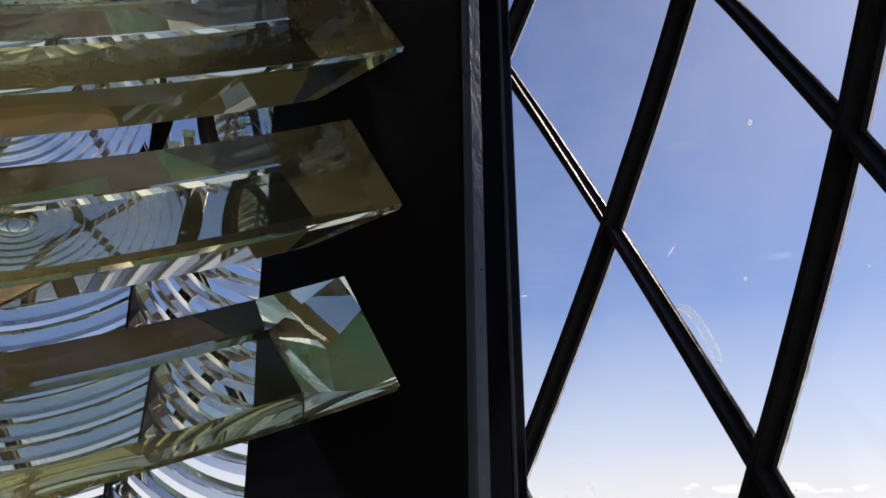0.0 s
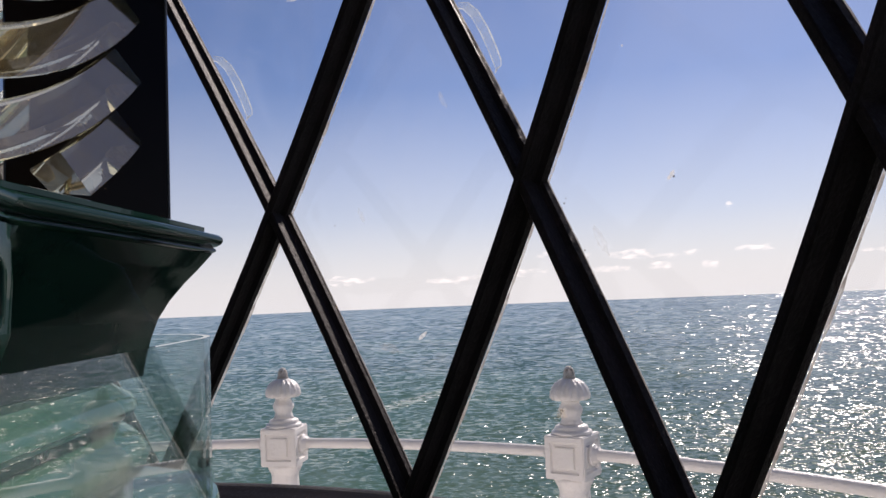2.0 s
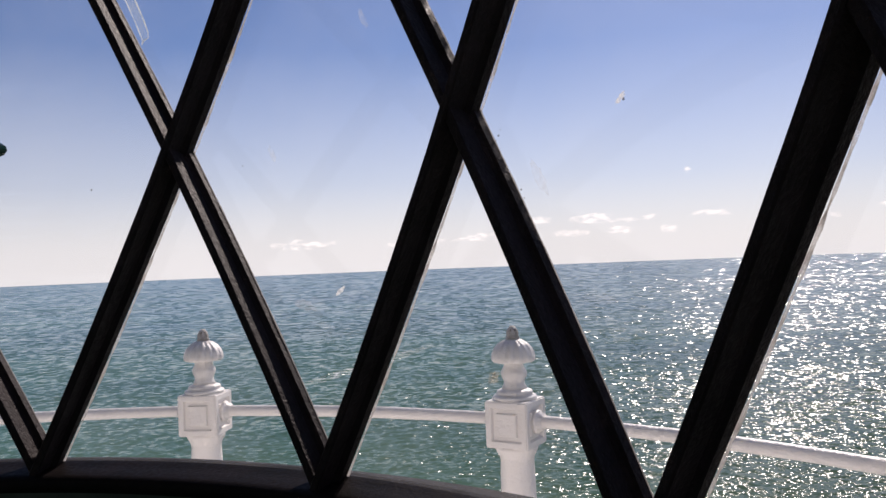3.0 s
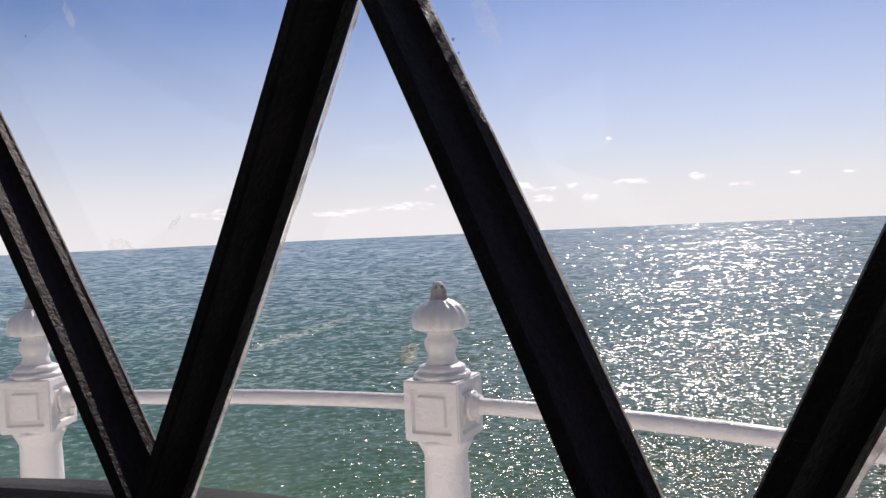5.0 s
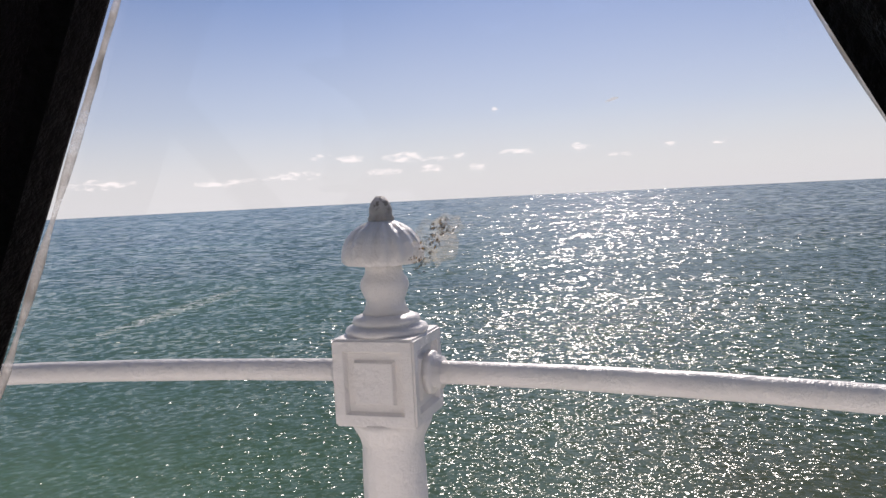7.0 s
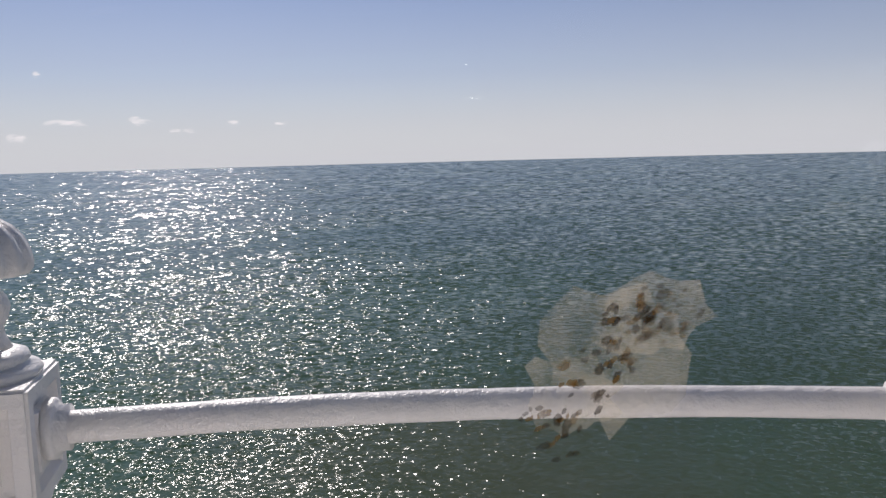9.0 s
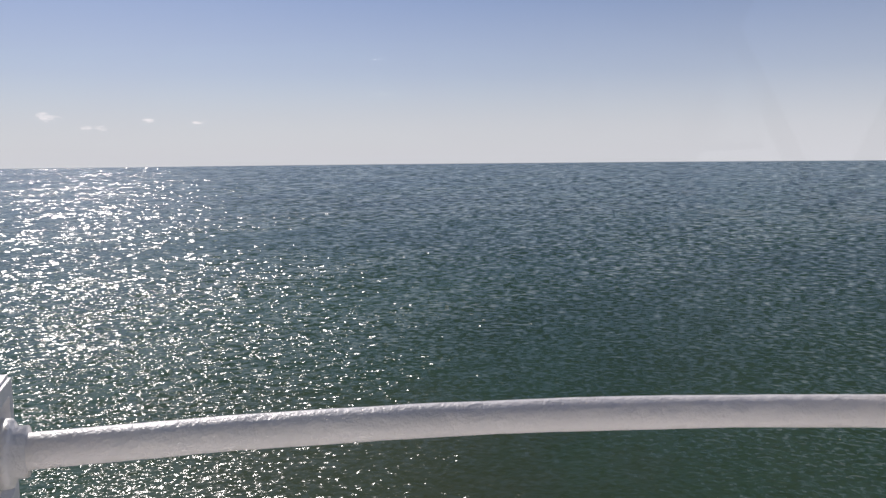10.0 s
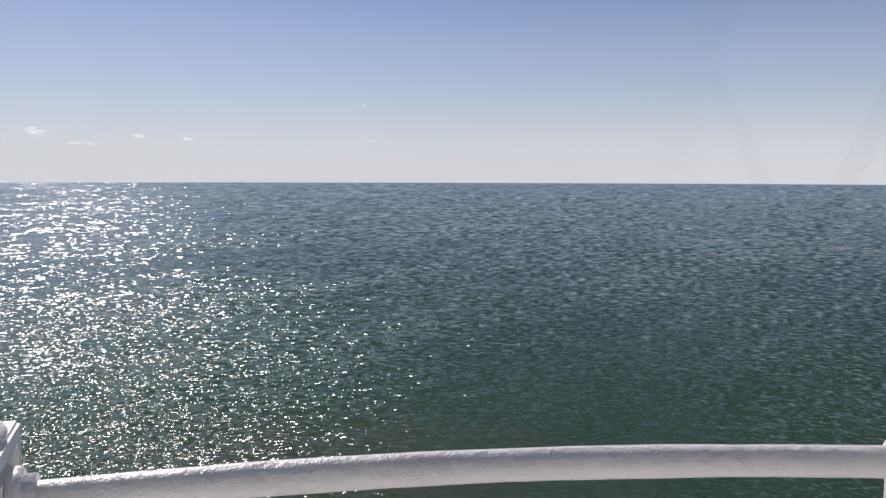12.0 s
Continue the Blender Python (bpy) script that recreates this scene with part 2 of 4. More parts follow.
    # backs of the waves are hidden behind their crests at these low angles
    radial = vmath("NORMALIZE", flat.outputs[0])
    dot = nt.nodes.new("ShaderNodeVectorMath")
    dot.operation = "DOT_PRODUCT"
    nt.links.new(vs.outputs[0], dot.inputs[0])
    nt.links.new(radial, dot.inputs[1])
    over = math_("MAXIMUM", math_("MULTIPLY", dot.outputs["Value"], val=-0.68), val=-10.0)
    hide = nt.nodes.new("ShaderNodeVectorMath")
    hide.operation = "SCALE"
    nt.links.new(radial, hide.inputs[0])
    nt.links.new(math_("MINIMUM", over, val=0.0), hide.inputs["Scale"])
    slope = vmath("MULTIPLY", vmath("ADD", vmath("ADD", vs.outputs[0], hide.outputs[0]), away.outputs[0]), val=(1, 1, 0))
    nrm = vmath("NORMALIZE", vmath("ADD", slope, geo.outputs["Normal"]))
    nt.links.new(nrm, bs.inputs["Normal"])
    patch = wave(0.012, 0.5, 1.0, 30)
    col = ramp(nt, patch.outputs[0], [(0.3, (0.020, 0.057, 0.032)), (0.55, (0.024, 0.068, 0.033)), (0.8, (0.030, 0.080, 0.037))])
    # distance haze put into the body colour: paler and bluer far out
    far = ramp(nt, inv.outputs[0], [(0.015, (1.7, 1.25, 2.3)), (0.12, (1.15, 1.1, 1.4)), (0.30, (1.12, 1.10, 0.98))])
    hazed = nt.nodes.new("ShaderNodeMix")
    hazed.data_type, hazed.blend_type = "RGBA", "MULTIPLY"
    hazed.inputs[0].default_value = 1.0
    nt.links.new(col.outputs[0], hazed.inputs[6])
    nt.links.new(far.outputs[0], hazed.inputs[7])
    # sky reflection put into the colour: paler to one side, darker to the other
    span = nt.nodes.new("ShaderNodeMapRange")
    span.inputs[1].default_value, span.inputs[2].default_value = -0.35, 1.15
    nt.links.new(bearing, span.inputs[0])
    sky_side = ramp(nt, span.outputs[0], [(0.0, (1.75, 1.75, 2.25)), (0.30, (1.55, 1.45, 1.75)), (0.58, (0.96, 0.92, 0.90)), (0.85, (0.72, 0.76, 0.66))])
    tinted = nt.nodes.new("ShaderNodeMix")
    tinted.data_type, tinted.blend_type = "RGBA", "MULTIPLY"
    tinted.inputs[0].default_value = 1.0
    nt.links.new(hazed.outputs[2], tinted.inputs[6])
    nt.links.new(sky_side.outputs[0], tinted.inputs[7])
    # broken water along the slick line
    foam = nt.nodes.new("ShaderNodeMath")
    foam.operation = "MULTIPLY"
    fleck = ramp(nt, facets(70, 450, 21.0, 3.0).outputs[0], [(0.54, (0, 0, 0)), (0.64, (0.3, 0.3, 0.3))])
    nt.links.new(fleck.outputs[0], foam.inputs[0])
    nt.links.new(streak.outputs[0], foam.inputs[1])
    fmix = nt.nodes.new("ShaderNodeMix")
    fmix.data_type = "RGBA"
    nt.links.new(foam.outputs[0], fmix.inputs[0])
    # a sandbank showing brown through the near water
    bank = nt.nodes.new("ShaderNodeMapRange")
    for k, v in ((1, 30.0), (2, 8.0), (3, 0.0), (4, 0.42)):
        bank.inputs[k].default_value = v
    reach = nt.nodes.new("ShaderNodeVectorMath")
    reach.operation = "LENGTH"
    nt.links.new(vmath("MULTIPLY", vmath("SUBTRACT", flat.outputs[0], val=(58.0, 64.0, 0.0)), val=(1.0, 0.75, 0.0)), reach.inputs[0])
    ragged = math_("MULTIPLY", wave(0.09, 0.6, 1.0, 30).outputs[0], val=26.0)
    nt.links.new(math_("SUBTRACT", math_("ADD", reach.outputs["Value"], ragged), val=13.0), bank.inputs[0])
    sand = nt.nodes.new("ShaderNodeMix")
    sand.data_type = "RGBA"
    nt.links.new(bank.outputs[0], sand.inputs[0])
    nt.links.new(tinted.outputs[2], sand.inputs[6])
    sand.inputs[7].default_value = (0.062, 0.052, 0.020, 1)
    nt.links.new(sand.outputs[2], fmix.inputs[6])
    fmix.inputs[7].default_value = (0.80, 0.82, 0.80, 1)
    # the water's own colour comes from below the surface, so the wavelets hardly shade it
    body, both, out = nt.nodes.new("ShaderNodeBsdfDiffuse"), nt.nodes.new("ShaderNodeAddShader"), nt.nodes["Material Output"]
    soft = vmath("NORMALIZE", vmath("ADD", vmath("SCALE", slope, scale=0.27), geo.outputs["Normal"]))
    nt.links.new(soft, body.inputs["Normal"])
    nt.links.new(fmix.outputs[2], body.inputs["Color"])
    bs.inputs["Base Color"].default_value = (0, 0, 0, 1)
    bs.inputs["Roughness"].default_value = 0.155
    bs.inputs["IOR"].default_value = 1.33
    bs.inputs["Specular IOR Level"].default_value = 0.115
    nt.links.new(bs.outputs[0], both.inputs[0])
    nt.links.new(body.outputs[0], both.inputs[1])
    nt.links.new(both.outputs[0], out.inputs["Surface"])
    return m


BAR = painted("bar_paint", (0.014, 0.0095, 0.010), (0.025, 0.017, 0.018), 0.50, 9, 0.9, 0.006, chip=(0.07, 0.05, 0.045), chip_scale=22, chip_at=0.74, spec=0.10)
WHITE = painted("white_gallery_paint", (0.84, 0.805, 0.77), (0.90, 0.865, 0.83), 0.38, 5, 0.7, 0.007, chip=(0.50, 0.44, 0.39), chip_scale=30, chip_at=0.70)
# tip paint: worn flecks, with backlit shade mixed into its grey
TIPP = painted("backlit_tip_paint", (0.30, 0.27, 0.25), (0.62, 0.58, 0.55), 0.55, 30, 0.8, 0.006, chip=(0.16, 0.13, 0.11), chip_scale=40, chip_at=0.55)
GREEN = painted("green_gloss_paint", (0.0042, 0.0235, 0.0168), (0.0062, 0.0310, 0.0225), 0.07, 4, 0.05, 0.003, spec=0.10)
PALEGREEN = painted("mid_green_paint", (0.030, 0.115, 0.070), (0.046, 0.150, 0.095), 0.16, 6, 0.14, 0.003, coat=0.4, spec=0.4)
BLACK = painted("black_lacquer", (0.0065, 0.0050, 0.0056), (0.0105, 0.0080, 0.0088), 0.10, 5, 0.03, 0.002, spec=0.06)
SILLP = painted("black_sill_paint", (0.006, 0.005, 0.005), (0.011, 0.008, 0.008), 0.5, 8, 0.4, 0.004, chip=(0.06, 0.05, 0.045), chip_scale=18, chip_at=0.74, spec=0.04)
INNER = painted("grey_wall_paint", (0.050, 0.050, 0.047), (0.070, 0.070, 0.066), 0.5, 3, 0.3, 0.004)
CEILING = painted("ochre_ceiling_paint", (0.52, 0.40, 0.22), (0.62, 0.49, 0.28), 0.4, 3, 0.3, 0.004)
FLOORP = painted("dark_floor_paint", (0.075, 0.07, 0.065), (0.11, 0.10, 0.095), 0.5, 3, 0.4, 0.004)
DECK = painted("grey_deck_paint", (0.56, 0.55, 0.54), (0.64, 0.63, 0.62), 0.6, 3, 0.5, 0.006)
DARKIRON = painted("dark_iron", (0.010, 0.010, 0.011), (0.018, 0.017, 0.018), 0.4, 14, 0.3, 0.003)
GREY = painted("grey_flange_metal", (0.085, 0.080, 0.078), (0.13, 0.122, 0.118), 0.55, 12, 0.2, 0.002, spec=0.12)
def film_material(name, colour, cover, scale, clear=0.5):
    """A patchy dried film on glass."""
    m = bpy.data.materials.new(name)
    m.use_nodes = True
    nt = m.node_tree
    nt.nodes.remove(nt.nodes["Principled BSDF"])
    tr, df, tl = (nt.nodes.new(k) for k in ("ShaderNodeBsdfTransparent", "ShaderNodeBsdfDiffuse", "ShaderNodeBsdfTranslucent"))
    df.inputs[0].default_value = tl.inputs[0].default_value = (*colour, 1)
    mix, body = nt.nodes.new("ShaderNodeMixShader"), nt.nodes.new("ShaderNodeMixShader")
    body.inputs[0].default_value = clear
    nt.links.new(df.outputs[0], body.inputs[1])
    nt.links.new(tl.outputs[0], body.inputs[2])
    n = noise_node(nt, scale, 5, 0.7)
    r = ramp(nt, n.outputs[0], [(0.38, (cover * 0.25,) * 3), (0.62, (cover,) * 3)])
    nt.links.new(r.outputs[0], mix.inputs[0])
    nt.links.new(tr.outputs[0], mix.inputs[1])
    nt.links.new(body.outputs[0], mix.inputs[2])
    nt.links.new(mix.outputs[0], nt.nodes["Material Output"].inputs[0])
    return m


PUTTY = film_material("old_putty", (0.74, 0.71, 0.68), 0.97, 30)
CHALK = film_material("dried_white_splash", (0.92, 0.92, 0.90), 0.95, 90)
HAZE = film_material("thin_salt_film", (0.80, 0.79, 0.76), 0.26, 60)
LIME = film_material("tan_bird_lime", (0.76, 0.68, 0.54), 0.32, 90)
OCHRE = film_material("brown_bird_lime", (0.13, 0.075, 0.025), 0.98, 40, 0.08)
SAFFRON = film_material("ochre_bird_lime", (0.42, 0.25, 0.07), 0.95, 40, 0.15)
SEAL = film_material("clear_sealant", (0.66, 0.72, 0.68), 0.40, 12)
SEALEDGE = film_material("sealant_edge", (0.86, 0.90, 0.86), 0.85, 25)
PANE = thin_glass("lantern_glass", dirt=0.042)
SHIELD = thin_glass("shield_glass", tint=(0.93, 0.965, 0.95), dirt=0.012)
SEA = sea_material()


def prism_glass(name, tint, ior, dust, cover):
    m, nt, bs = node_mat(name)
    bs.inputs["Base Color"].default_value = (*tint, 1)
    bs.inputs["IOR"].default_value = ior
    bs.inputs["Transmission Weight"].default_value = 1.0
    grime = noise_node(nt, 14, 6, 0.7)
    rr = ramp(nt, grime.outputs[0], [(0.50, (0.0, 0.0, 0.0)), (0.85, (0.05, 0.05, 0.05))])
    nt.links.new(rr.outputs[0], bs.inputs["Roughness"])
    # a settled film of dust and old polish; its tone also paints the glow inside
    tl, df, both, mix = (nt.nodes.new(k) for k in ("ShaderNodeBsdfTranslucent", "ShaderNodeBsdfDiffuse", "ShaderNodeMixShader", "ShaderNodeMixShader"))
    tl.inputs[0].default_value = df.inputs[0].default_value = (*dust, 1)
    both.inputs[0].default_value = 0.5
    nt.links.new(tl.outputs[0], both.inputs[1])
    nt.links.new(df.outputs[0], both.inputs[2])
    film = ramp(nt, noise_node(nt, 22, 7, 0.72).outputs[0], [(0.38, (cover * 0.35,) * 3), (0.66, (cover * 1.7,) * 3)])
    nt.links.new(film.outputs[0], mix.inputs[0])
    nt.links.new(bs.outputs[0], mix.inputs[1])
    nt.links.new(both.outputs[0], mix.inputs[2])
    nt.links.new(mix.outputs[0], nt.nodes["Material Output"].inputs[0])
    return m


# one glass; reflected gold, straw and olive light is put into the tints
PRISM = prism_glass("prism_glass", (0.97, 0.97, 0.93), 1.5, (0.70, 0.68, 0.62), 0.03)
AMBER = prism_glass("amber_reflection_glass", (0.74, 0.58, 0.30), 1.5, (0.38, 0.26, 0.12), 0.018)
STRAW = prism_glass("straw_reflection_glass", (0.93, 0.80, 0.48), 1.5, (0.62, 0.56, 0.42), 0.03)
OLIVE = prism_glass("olive_reflection_glass", (0.94, 0.94, 0.74), 1.5, (0.64, 0.58, 0.34), 0.032)
STRIP = painted("dark_edge_metal", (0.03, 0.03, 0.034), (0.05, 0.05, 0.058), 0.35, 12, 0.1, 0.002)
FROST = painted("frosted_lamp_glass", (0.75, 0.74, 0.70), (0.82, 0.81, 0.78), 0.3, 6, 0.05, 0.002)


def brass():
    m, nt, bs = node_mat("brass")
    tarnish = noise_node(nt, 5, 5)
    col = ramp(nt, tarnish.outputs[0], [(0.35, (0.42, 0.25, 0.07)), (0.7, (0.75, 0.50, 0.17))])
    nt.links.new(col.outputs[0], bs.inputs["Base Color"])
    bs.inputs["Metallic"].default_value, bs.inputs["Roughness"].default_value = 0.8, 0.32
    return m


BRASS = brass()


# ---------------------------------------------------------------- mesh helpers
def mesh_of(name, verts, faces, material, smooth=False):
    me = bpy.data.meshes.new(name)
    me.from_pydata([tuple(v) for v in verts], [], faces)
    me.materials.append(material)
    if smooth:
        for p in me.polygons:
            p.use_smooth = True
    me.update()
    return me


def part_mesh(name, me, parent=None, label=""):
    ob = new(name, me)
    if parent is not None:
        ob.parent = parent
    return tagged(ob, label) if label else ob


def part(name, bm, material, parent=None, label="", smooth=False):
    """Links a bmesh as one mesh object under a thing or a part."""
    me = bpy.data.meshes.new(name)
    bmesh.ops.recalc_face_normals(bm, faces=bm.faces[:])
    bm.to_mesh(me)
    bm.free()
    me.materials.append(material)
    if smooth:
        for p in me.polygons:
            p.use_smooth = True
    return part_mesh(name, me, parent, label)


def empty(name, m=None):
    ob = new(name)
    ob.empty_display_size = 0.1
    if m is not None:
        ob.matrix_world = m
    return ob


def lathe(profile, n=96, closed=False, a0=0.0, a1=2 * math.pi):
    """Vertices and faces of a turned form; profile: (r, z) pairs; closed: the profile is a ring."""
    full = abs(a1 - a0 - 2 * math.pi) < 1e-6
    cols = n if full else n + 1
    verts = [cyl(r, a0 + (a1 - a0) * i / n, z) for i in range(cols) for r, z in profile]
    k, faces = len(profile), []
    for i in range(n):
        j = (i + 1) % cols
        for q in range(k if closed else k - 1):
            w = (q + 1) % k
            faces.append((i * k + q, i * k + w, j * k + w, j * k + q))
    if closed and not full:
        faces.append(tuple(range(k)))
        faces.append(tuple(reversed([n * k + q for q in range(k)])))
    return verts, faces


def sweep(points, frames, section):
    """A closed section carried along points; frames: (a, b) axes at each point."""
    verts, faces, k = [], [], len(section)
    for p, (a, b) in zip(points, frames):
        verts += [p + a * u + b * v for u, v in section]
    for i in range(len(points) - 1):
        for q in range(k):
            w = (q + 1) % k
            faces.append((i * k + q, i * k + w, (i + 1) * k + w, (i + 1) * k + q))
    faces.append(tuple(range(k)))
    faces.append(tuple(reversed([(len(points) - 1) * k + q for q in range(k)])))
    return verts, faces


def box_bm(sx, sy, sz, at=(0, 0, 0), bevel=0.0, seg=2):
    bm = bmesh.new()
    bmesh.ops.create_cube(bm, size=1)
    bmesh.ops.scale(bm, vec=(sx, sy, sz), verts=bm.verts)
    if bevel:
        bmesh.ops.bevel(bm, geom=bm.edges[:], offset=bevel, segments=seg, affect="EDGES")
    bmesh.ops.translate(bm, vec=at, verts=bm.verts)
    return bm


# ---------------------------------------------------------------- sea
ring = [0.0, 6, 20, 60, 150, 400, 1000, 2200, SEA_FAR]
sv, sf = [Vector((0, 0, SEA_Z))], []
for i, r in enumerate(ring[1:]):
    sv += [cyl(r, 2 * math.pi * k / 180, SEA_Z) for k in range(180)]
for k in range(180):
    sf.append((0, 1 + (k + 1) % 180, 1 + k))
    for i in range(len(ring) - 2):
        a, b = 1 + i * 180, 1 + (i + 1) * 180
        sf.append((a + k, a + (k + 1) % 180, b + (k + 1) % 180, b + k))
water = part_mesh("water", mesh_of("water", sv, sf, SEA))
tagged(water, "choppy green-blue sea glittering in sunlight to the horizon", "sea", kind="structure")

# ---------------------------------------------------------------- tower, gallery deck, floor, walls
tv, tf = lathe([(2.0, SEA_Z - 1), (3.2, SEA_Z - 1), (2.75, -0.75), (3.35, -0.42), (3.42, -0.40), (3.42, -0.25), (2.45, -0.23)], 90)
tower = part_mesh("wall_tower", mesh_of("wall_tower", tv, tf, WHITE, True))
tagged(tower, "white painted lighthouse tower below the lantern gallery", "tower", kind="structure")
dv, df_ = lathe([(2.40, -0.226), (3.40, -0.226), (3.40, -0.245), (2.40, -0.245)], 90, True)
deck = part_mesh("pavement_gallery", mesh_of("pavement_gallery", dv, df_, DECK))
tagged(deck, "grey painted round gallery deck outside the lantern", "deck", kind="structure")
wv, wf = lathe([(2.10, 0.0), (2.10, 0.8415), (2.36, 0.8415), (2.36, -0.2255), (2.10, -0.2255)], 120, True)
wall = part_mesh("wall_lantern", mesh_of("wall_lantern", wv, wf, INNER))
tagged(wall, "dark grey painted round lantern wall under the glazing", "wall", kind="structure")
# unseen white cladding, added to bounce sunlight onto the rail and posts
gv, gf = lathe([(2.363, -0.2250), (2.363, 0.8400), (2.395, 0.8400), (2.395, -0.2250)], 120, True)
outer = part_mesh("wall_outside_bounce", mesh_of("wall_outside_bounce", gv, gf, WHITE))
tagged(outer, "white outer face of the lantern base wall, unseen, added to bounce sun", "wall", kind="structure")
fv, ff = lathe([(0.0, 0.0), (2.098, 0.0), (2.098, -0.2), (0.0, -0.2)], 90)
floor = part_mesh("floor", mesh_of("floor", fv, ff, FLOORP))
tagged(floor, "dark grey painted lantern room floor", "floor", kind="structure")
LEVELS = 4
Z_TOP = Z_SILL + LEVELS * H
cv, cf = lathe([(2.05, Z_TOP), (2.32, Z_TOP), (2.34, Z_TOP + 0.12), (2.2, Z_TOP + 0.5), (1.5, Z_TOP + 1.1), (0.0, Z_TOP + 1.35),
                (0.0, Z_TOP + 1.30), (1.46, Z_TOP + 1.05), (2.1, Z_TOP + 0.45)], 60, False)
ceil = part_mesh("ceiling", mesh_of("ceiling", cv, cf, CEILING, True))
tagged(ceil, "ochre painted domed lantern roof", "ceiling", kind="structure")
# sill ring: flat seat, rounded inner nose, drip outside
lv, lf = lathe([(2.060, 0.842), (2.036, 0.848), (2.030, 0.862), (2.030, 0.876), (2.038, 0.886), (2.055, 0.892), (2.10, 0.896), (2.135, 0.902), (2.165, 0.909), (2.185, 0.908), (2.20, 0.880), (2.30, 0.858),
                (2.375, 0.850), (2.38, 0.842)], 150, True)
sill = part_mesh("sill", mesh_of("sill", lv, lf, SILLP, True))
tagged(sill, "dark painted iron sill ring under the lantern panes", "sill", kind="structure")

# ---------------------------------------------------------------- lattice glazing
glazing = empty("window_lantern")
tagged(glazing, "round lantern window of diagonal dark iron bars and diamond panes", "window", kind="structure")
# T-shaped section (across, outward from R): narrow rounded nose inside, wide flange against the glass
SECTION = [(-0.008, -0.065), (0.008, -0.065), (0.0114, -0.061), (0.0125, -0.012), (0.018, -0.004), (0.0257, 0.000), (0.0260, 0.024), (0.0245, 0.027), (0.012, 0.031),
           (0.009, 0.040), (-0.009, 0.040), (-0.012, 0.031), (-0.0245, 0.027), (-0.0260, 0.024), (-0.0257, 0.000), (-0.018, -0.004), (-0.0125, -0.012), (-0.0114, -0.061)]


def helix_bar(side, lift):
    pts, frames, n = [], [], 44
    z0, z1 = -0.012, LEVELS * H
    for i in range(n + 1):
        z = z0 + (z1 - z0) * i / n
        az = side * (z / H) * STEP / 2
        t = Vector((R * side * STEP / 2 / H * math.cos(az), -R * side * STEP / 2 / H * math.sin(az), 1)).normalized()
        out = cyl(1, az, 0)
        b = t.cross(out).normalized()
        wob = 0.0012 * noise.noise(Vector((side * 3, z * 6, 0)))
        pts.append(cyl(R + lift, az, Z_FOOT + z) + b * wob)
        frames.append((b, out))
    return mesh_of("glazing_bar", *sweep(pts, frames, SECTION), BAR)


def bead_mesh(side, across, fat):
    """A lumpy line of putty along one edge of a bar, against the glass."""
    pts, frames, n, k = [], [], 260, 6
    verts, faces = [], []
    for i in range(n + 1):
        z = 0.01 + (LEVELS * H - 0.02) * i / n
        az = side * (z / H) * STEP / 2
        t = Vector((R * side * STEP / 2 / H * math.cos(az), -R * side * STEP / 2 / H * math.sin(az), 1)).normalized()
        out = cyl(1, az, 0)
        b = t.cross(out).normalized()
        lump = 0.0032 + 0.0024 * noise.noise(Vector((z * 40, across * 90, side))) + 0.0060 * max(0.0, noise.noise(Vector((z * 12, across * 50, side + 5)))) ** 2
        lump *= fat
        c = cyl(R + 0.0265, az, Z_FOOT + z) + b * across
        for q in range(k):
            a = 2 * math.pi * q / k
            verts.append(c + b * (lump * math.cos(a)) + out * (0.0014 * math.sin(a)))
    for i in range(n):
        for q in range(k):
            w = (q + 1) % k
            faces.append((i * k + q, i * k + w, (i + 1) * k + w, (i + 1) * k + q))
    return mesh_of("putty_bead", verts, faces, PUTTY, True)


for side, lift in ((1, -0.0035), (-1, 0.0035)):
    me = helix_bar(side, lift)
    beads = [bead_mesh(side, a, 1.0 if side > 0 else 0.45) for a in (-0.0270, 0.0270)]
    for k in range(15):
        ob = part_mesh("glazing_bar", me, glazing)
        ob.rotation_euler = (0, 0, -(FIRST + k * STEP))
        for bead in beads:
            part_mesh("putty_bead", bead, ob)

# panes: curved diamonds behind the bars, and half diamonds at the sill and head
def pane_mesh(corners):
    """corners: left, bottom, right, top as (bay steps, level)."""
    n, verts, faces = 8, [], []
    (lu, lz), (bu, bz), (ru, rz), (tu, tz) = corners
    for i in range(n + 1):
        for j in range(n + 1):
            a, b = i / n, j / n
            u = (1 - a) * (1 - b) * bu + a * (1 - b) * ru + (1 - a) * b * lu + a * b * tu
            z = (1 - a) * (1 - b) * bz + a * (1 - b) * rz + (1 - a) * b * lz + a * b * tz
            verts.append(cyl(R + 0.030, u * STEP, Z_FOOT + max(0.0, z) * H))
    for i in range(n):
        for j in range(n):
            q = (i * (n + 1) + j, (i + 1) * (n + 1) + j, (i + 1) * (n + 1) + j + 1, i * (n + 1) + j + 1)
            faces.append(q)
    return mesh_of("pane", verts, faces, PANE, True)


for lev in range(0, LEVELS + 1):
    if lev == 0:
        me = pane_mesh([(0.0, 0.0), (0.5, 0.0), (1.0, 0.0), (0.5, 1.0)])
    elif lev == LEVELS:
        me = pane_mesh([(-0.5 + (lev % 2 == 1) * 0.5, lev - 0.0), (0.0 + (lev % 2 == 1) * 0.5, lev - 1), (0.5 + (lev % 2 == 1) * 0.5, lev), ((lev % 2 == 1) * 0.5, lev)])
    else:
        c = 0.0 if lev % 2 else 0.5
        me = pane_mesh([(c - 0.5, lev), (c, lev - 1), (c + 0.5, lev), (c, lev + 1)])
    for k in range(15):
        ob = part_mesh("pane", me, glazing)
        ob.rotation_euler = (0, 0, -(FIRST + k * STEP))
        ob.visible_shadow = False

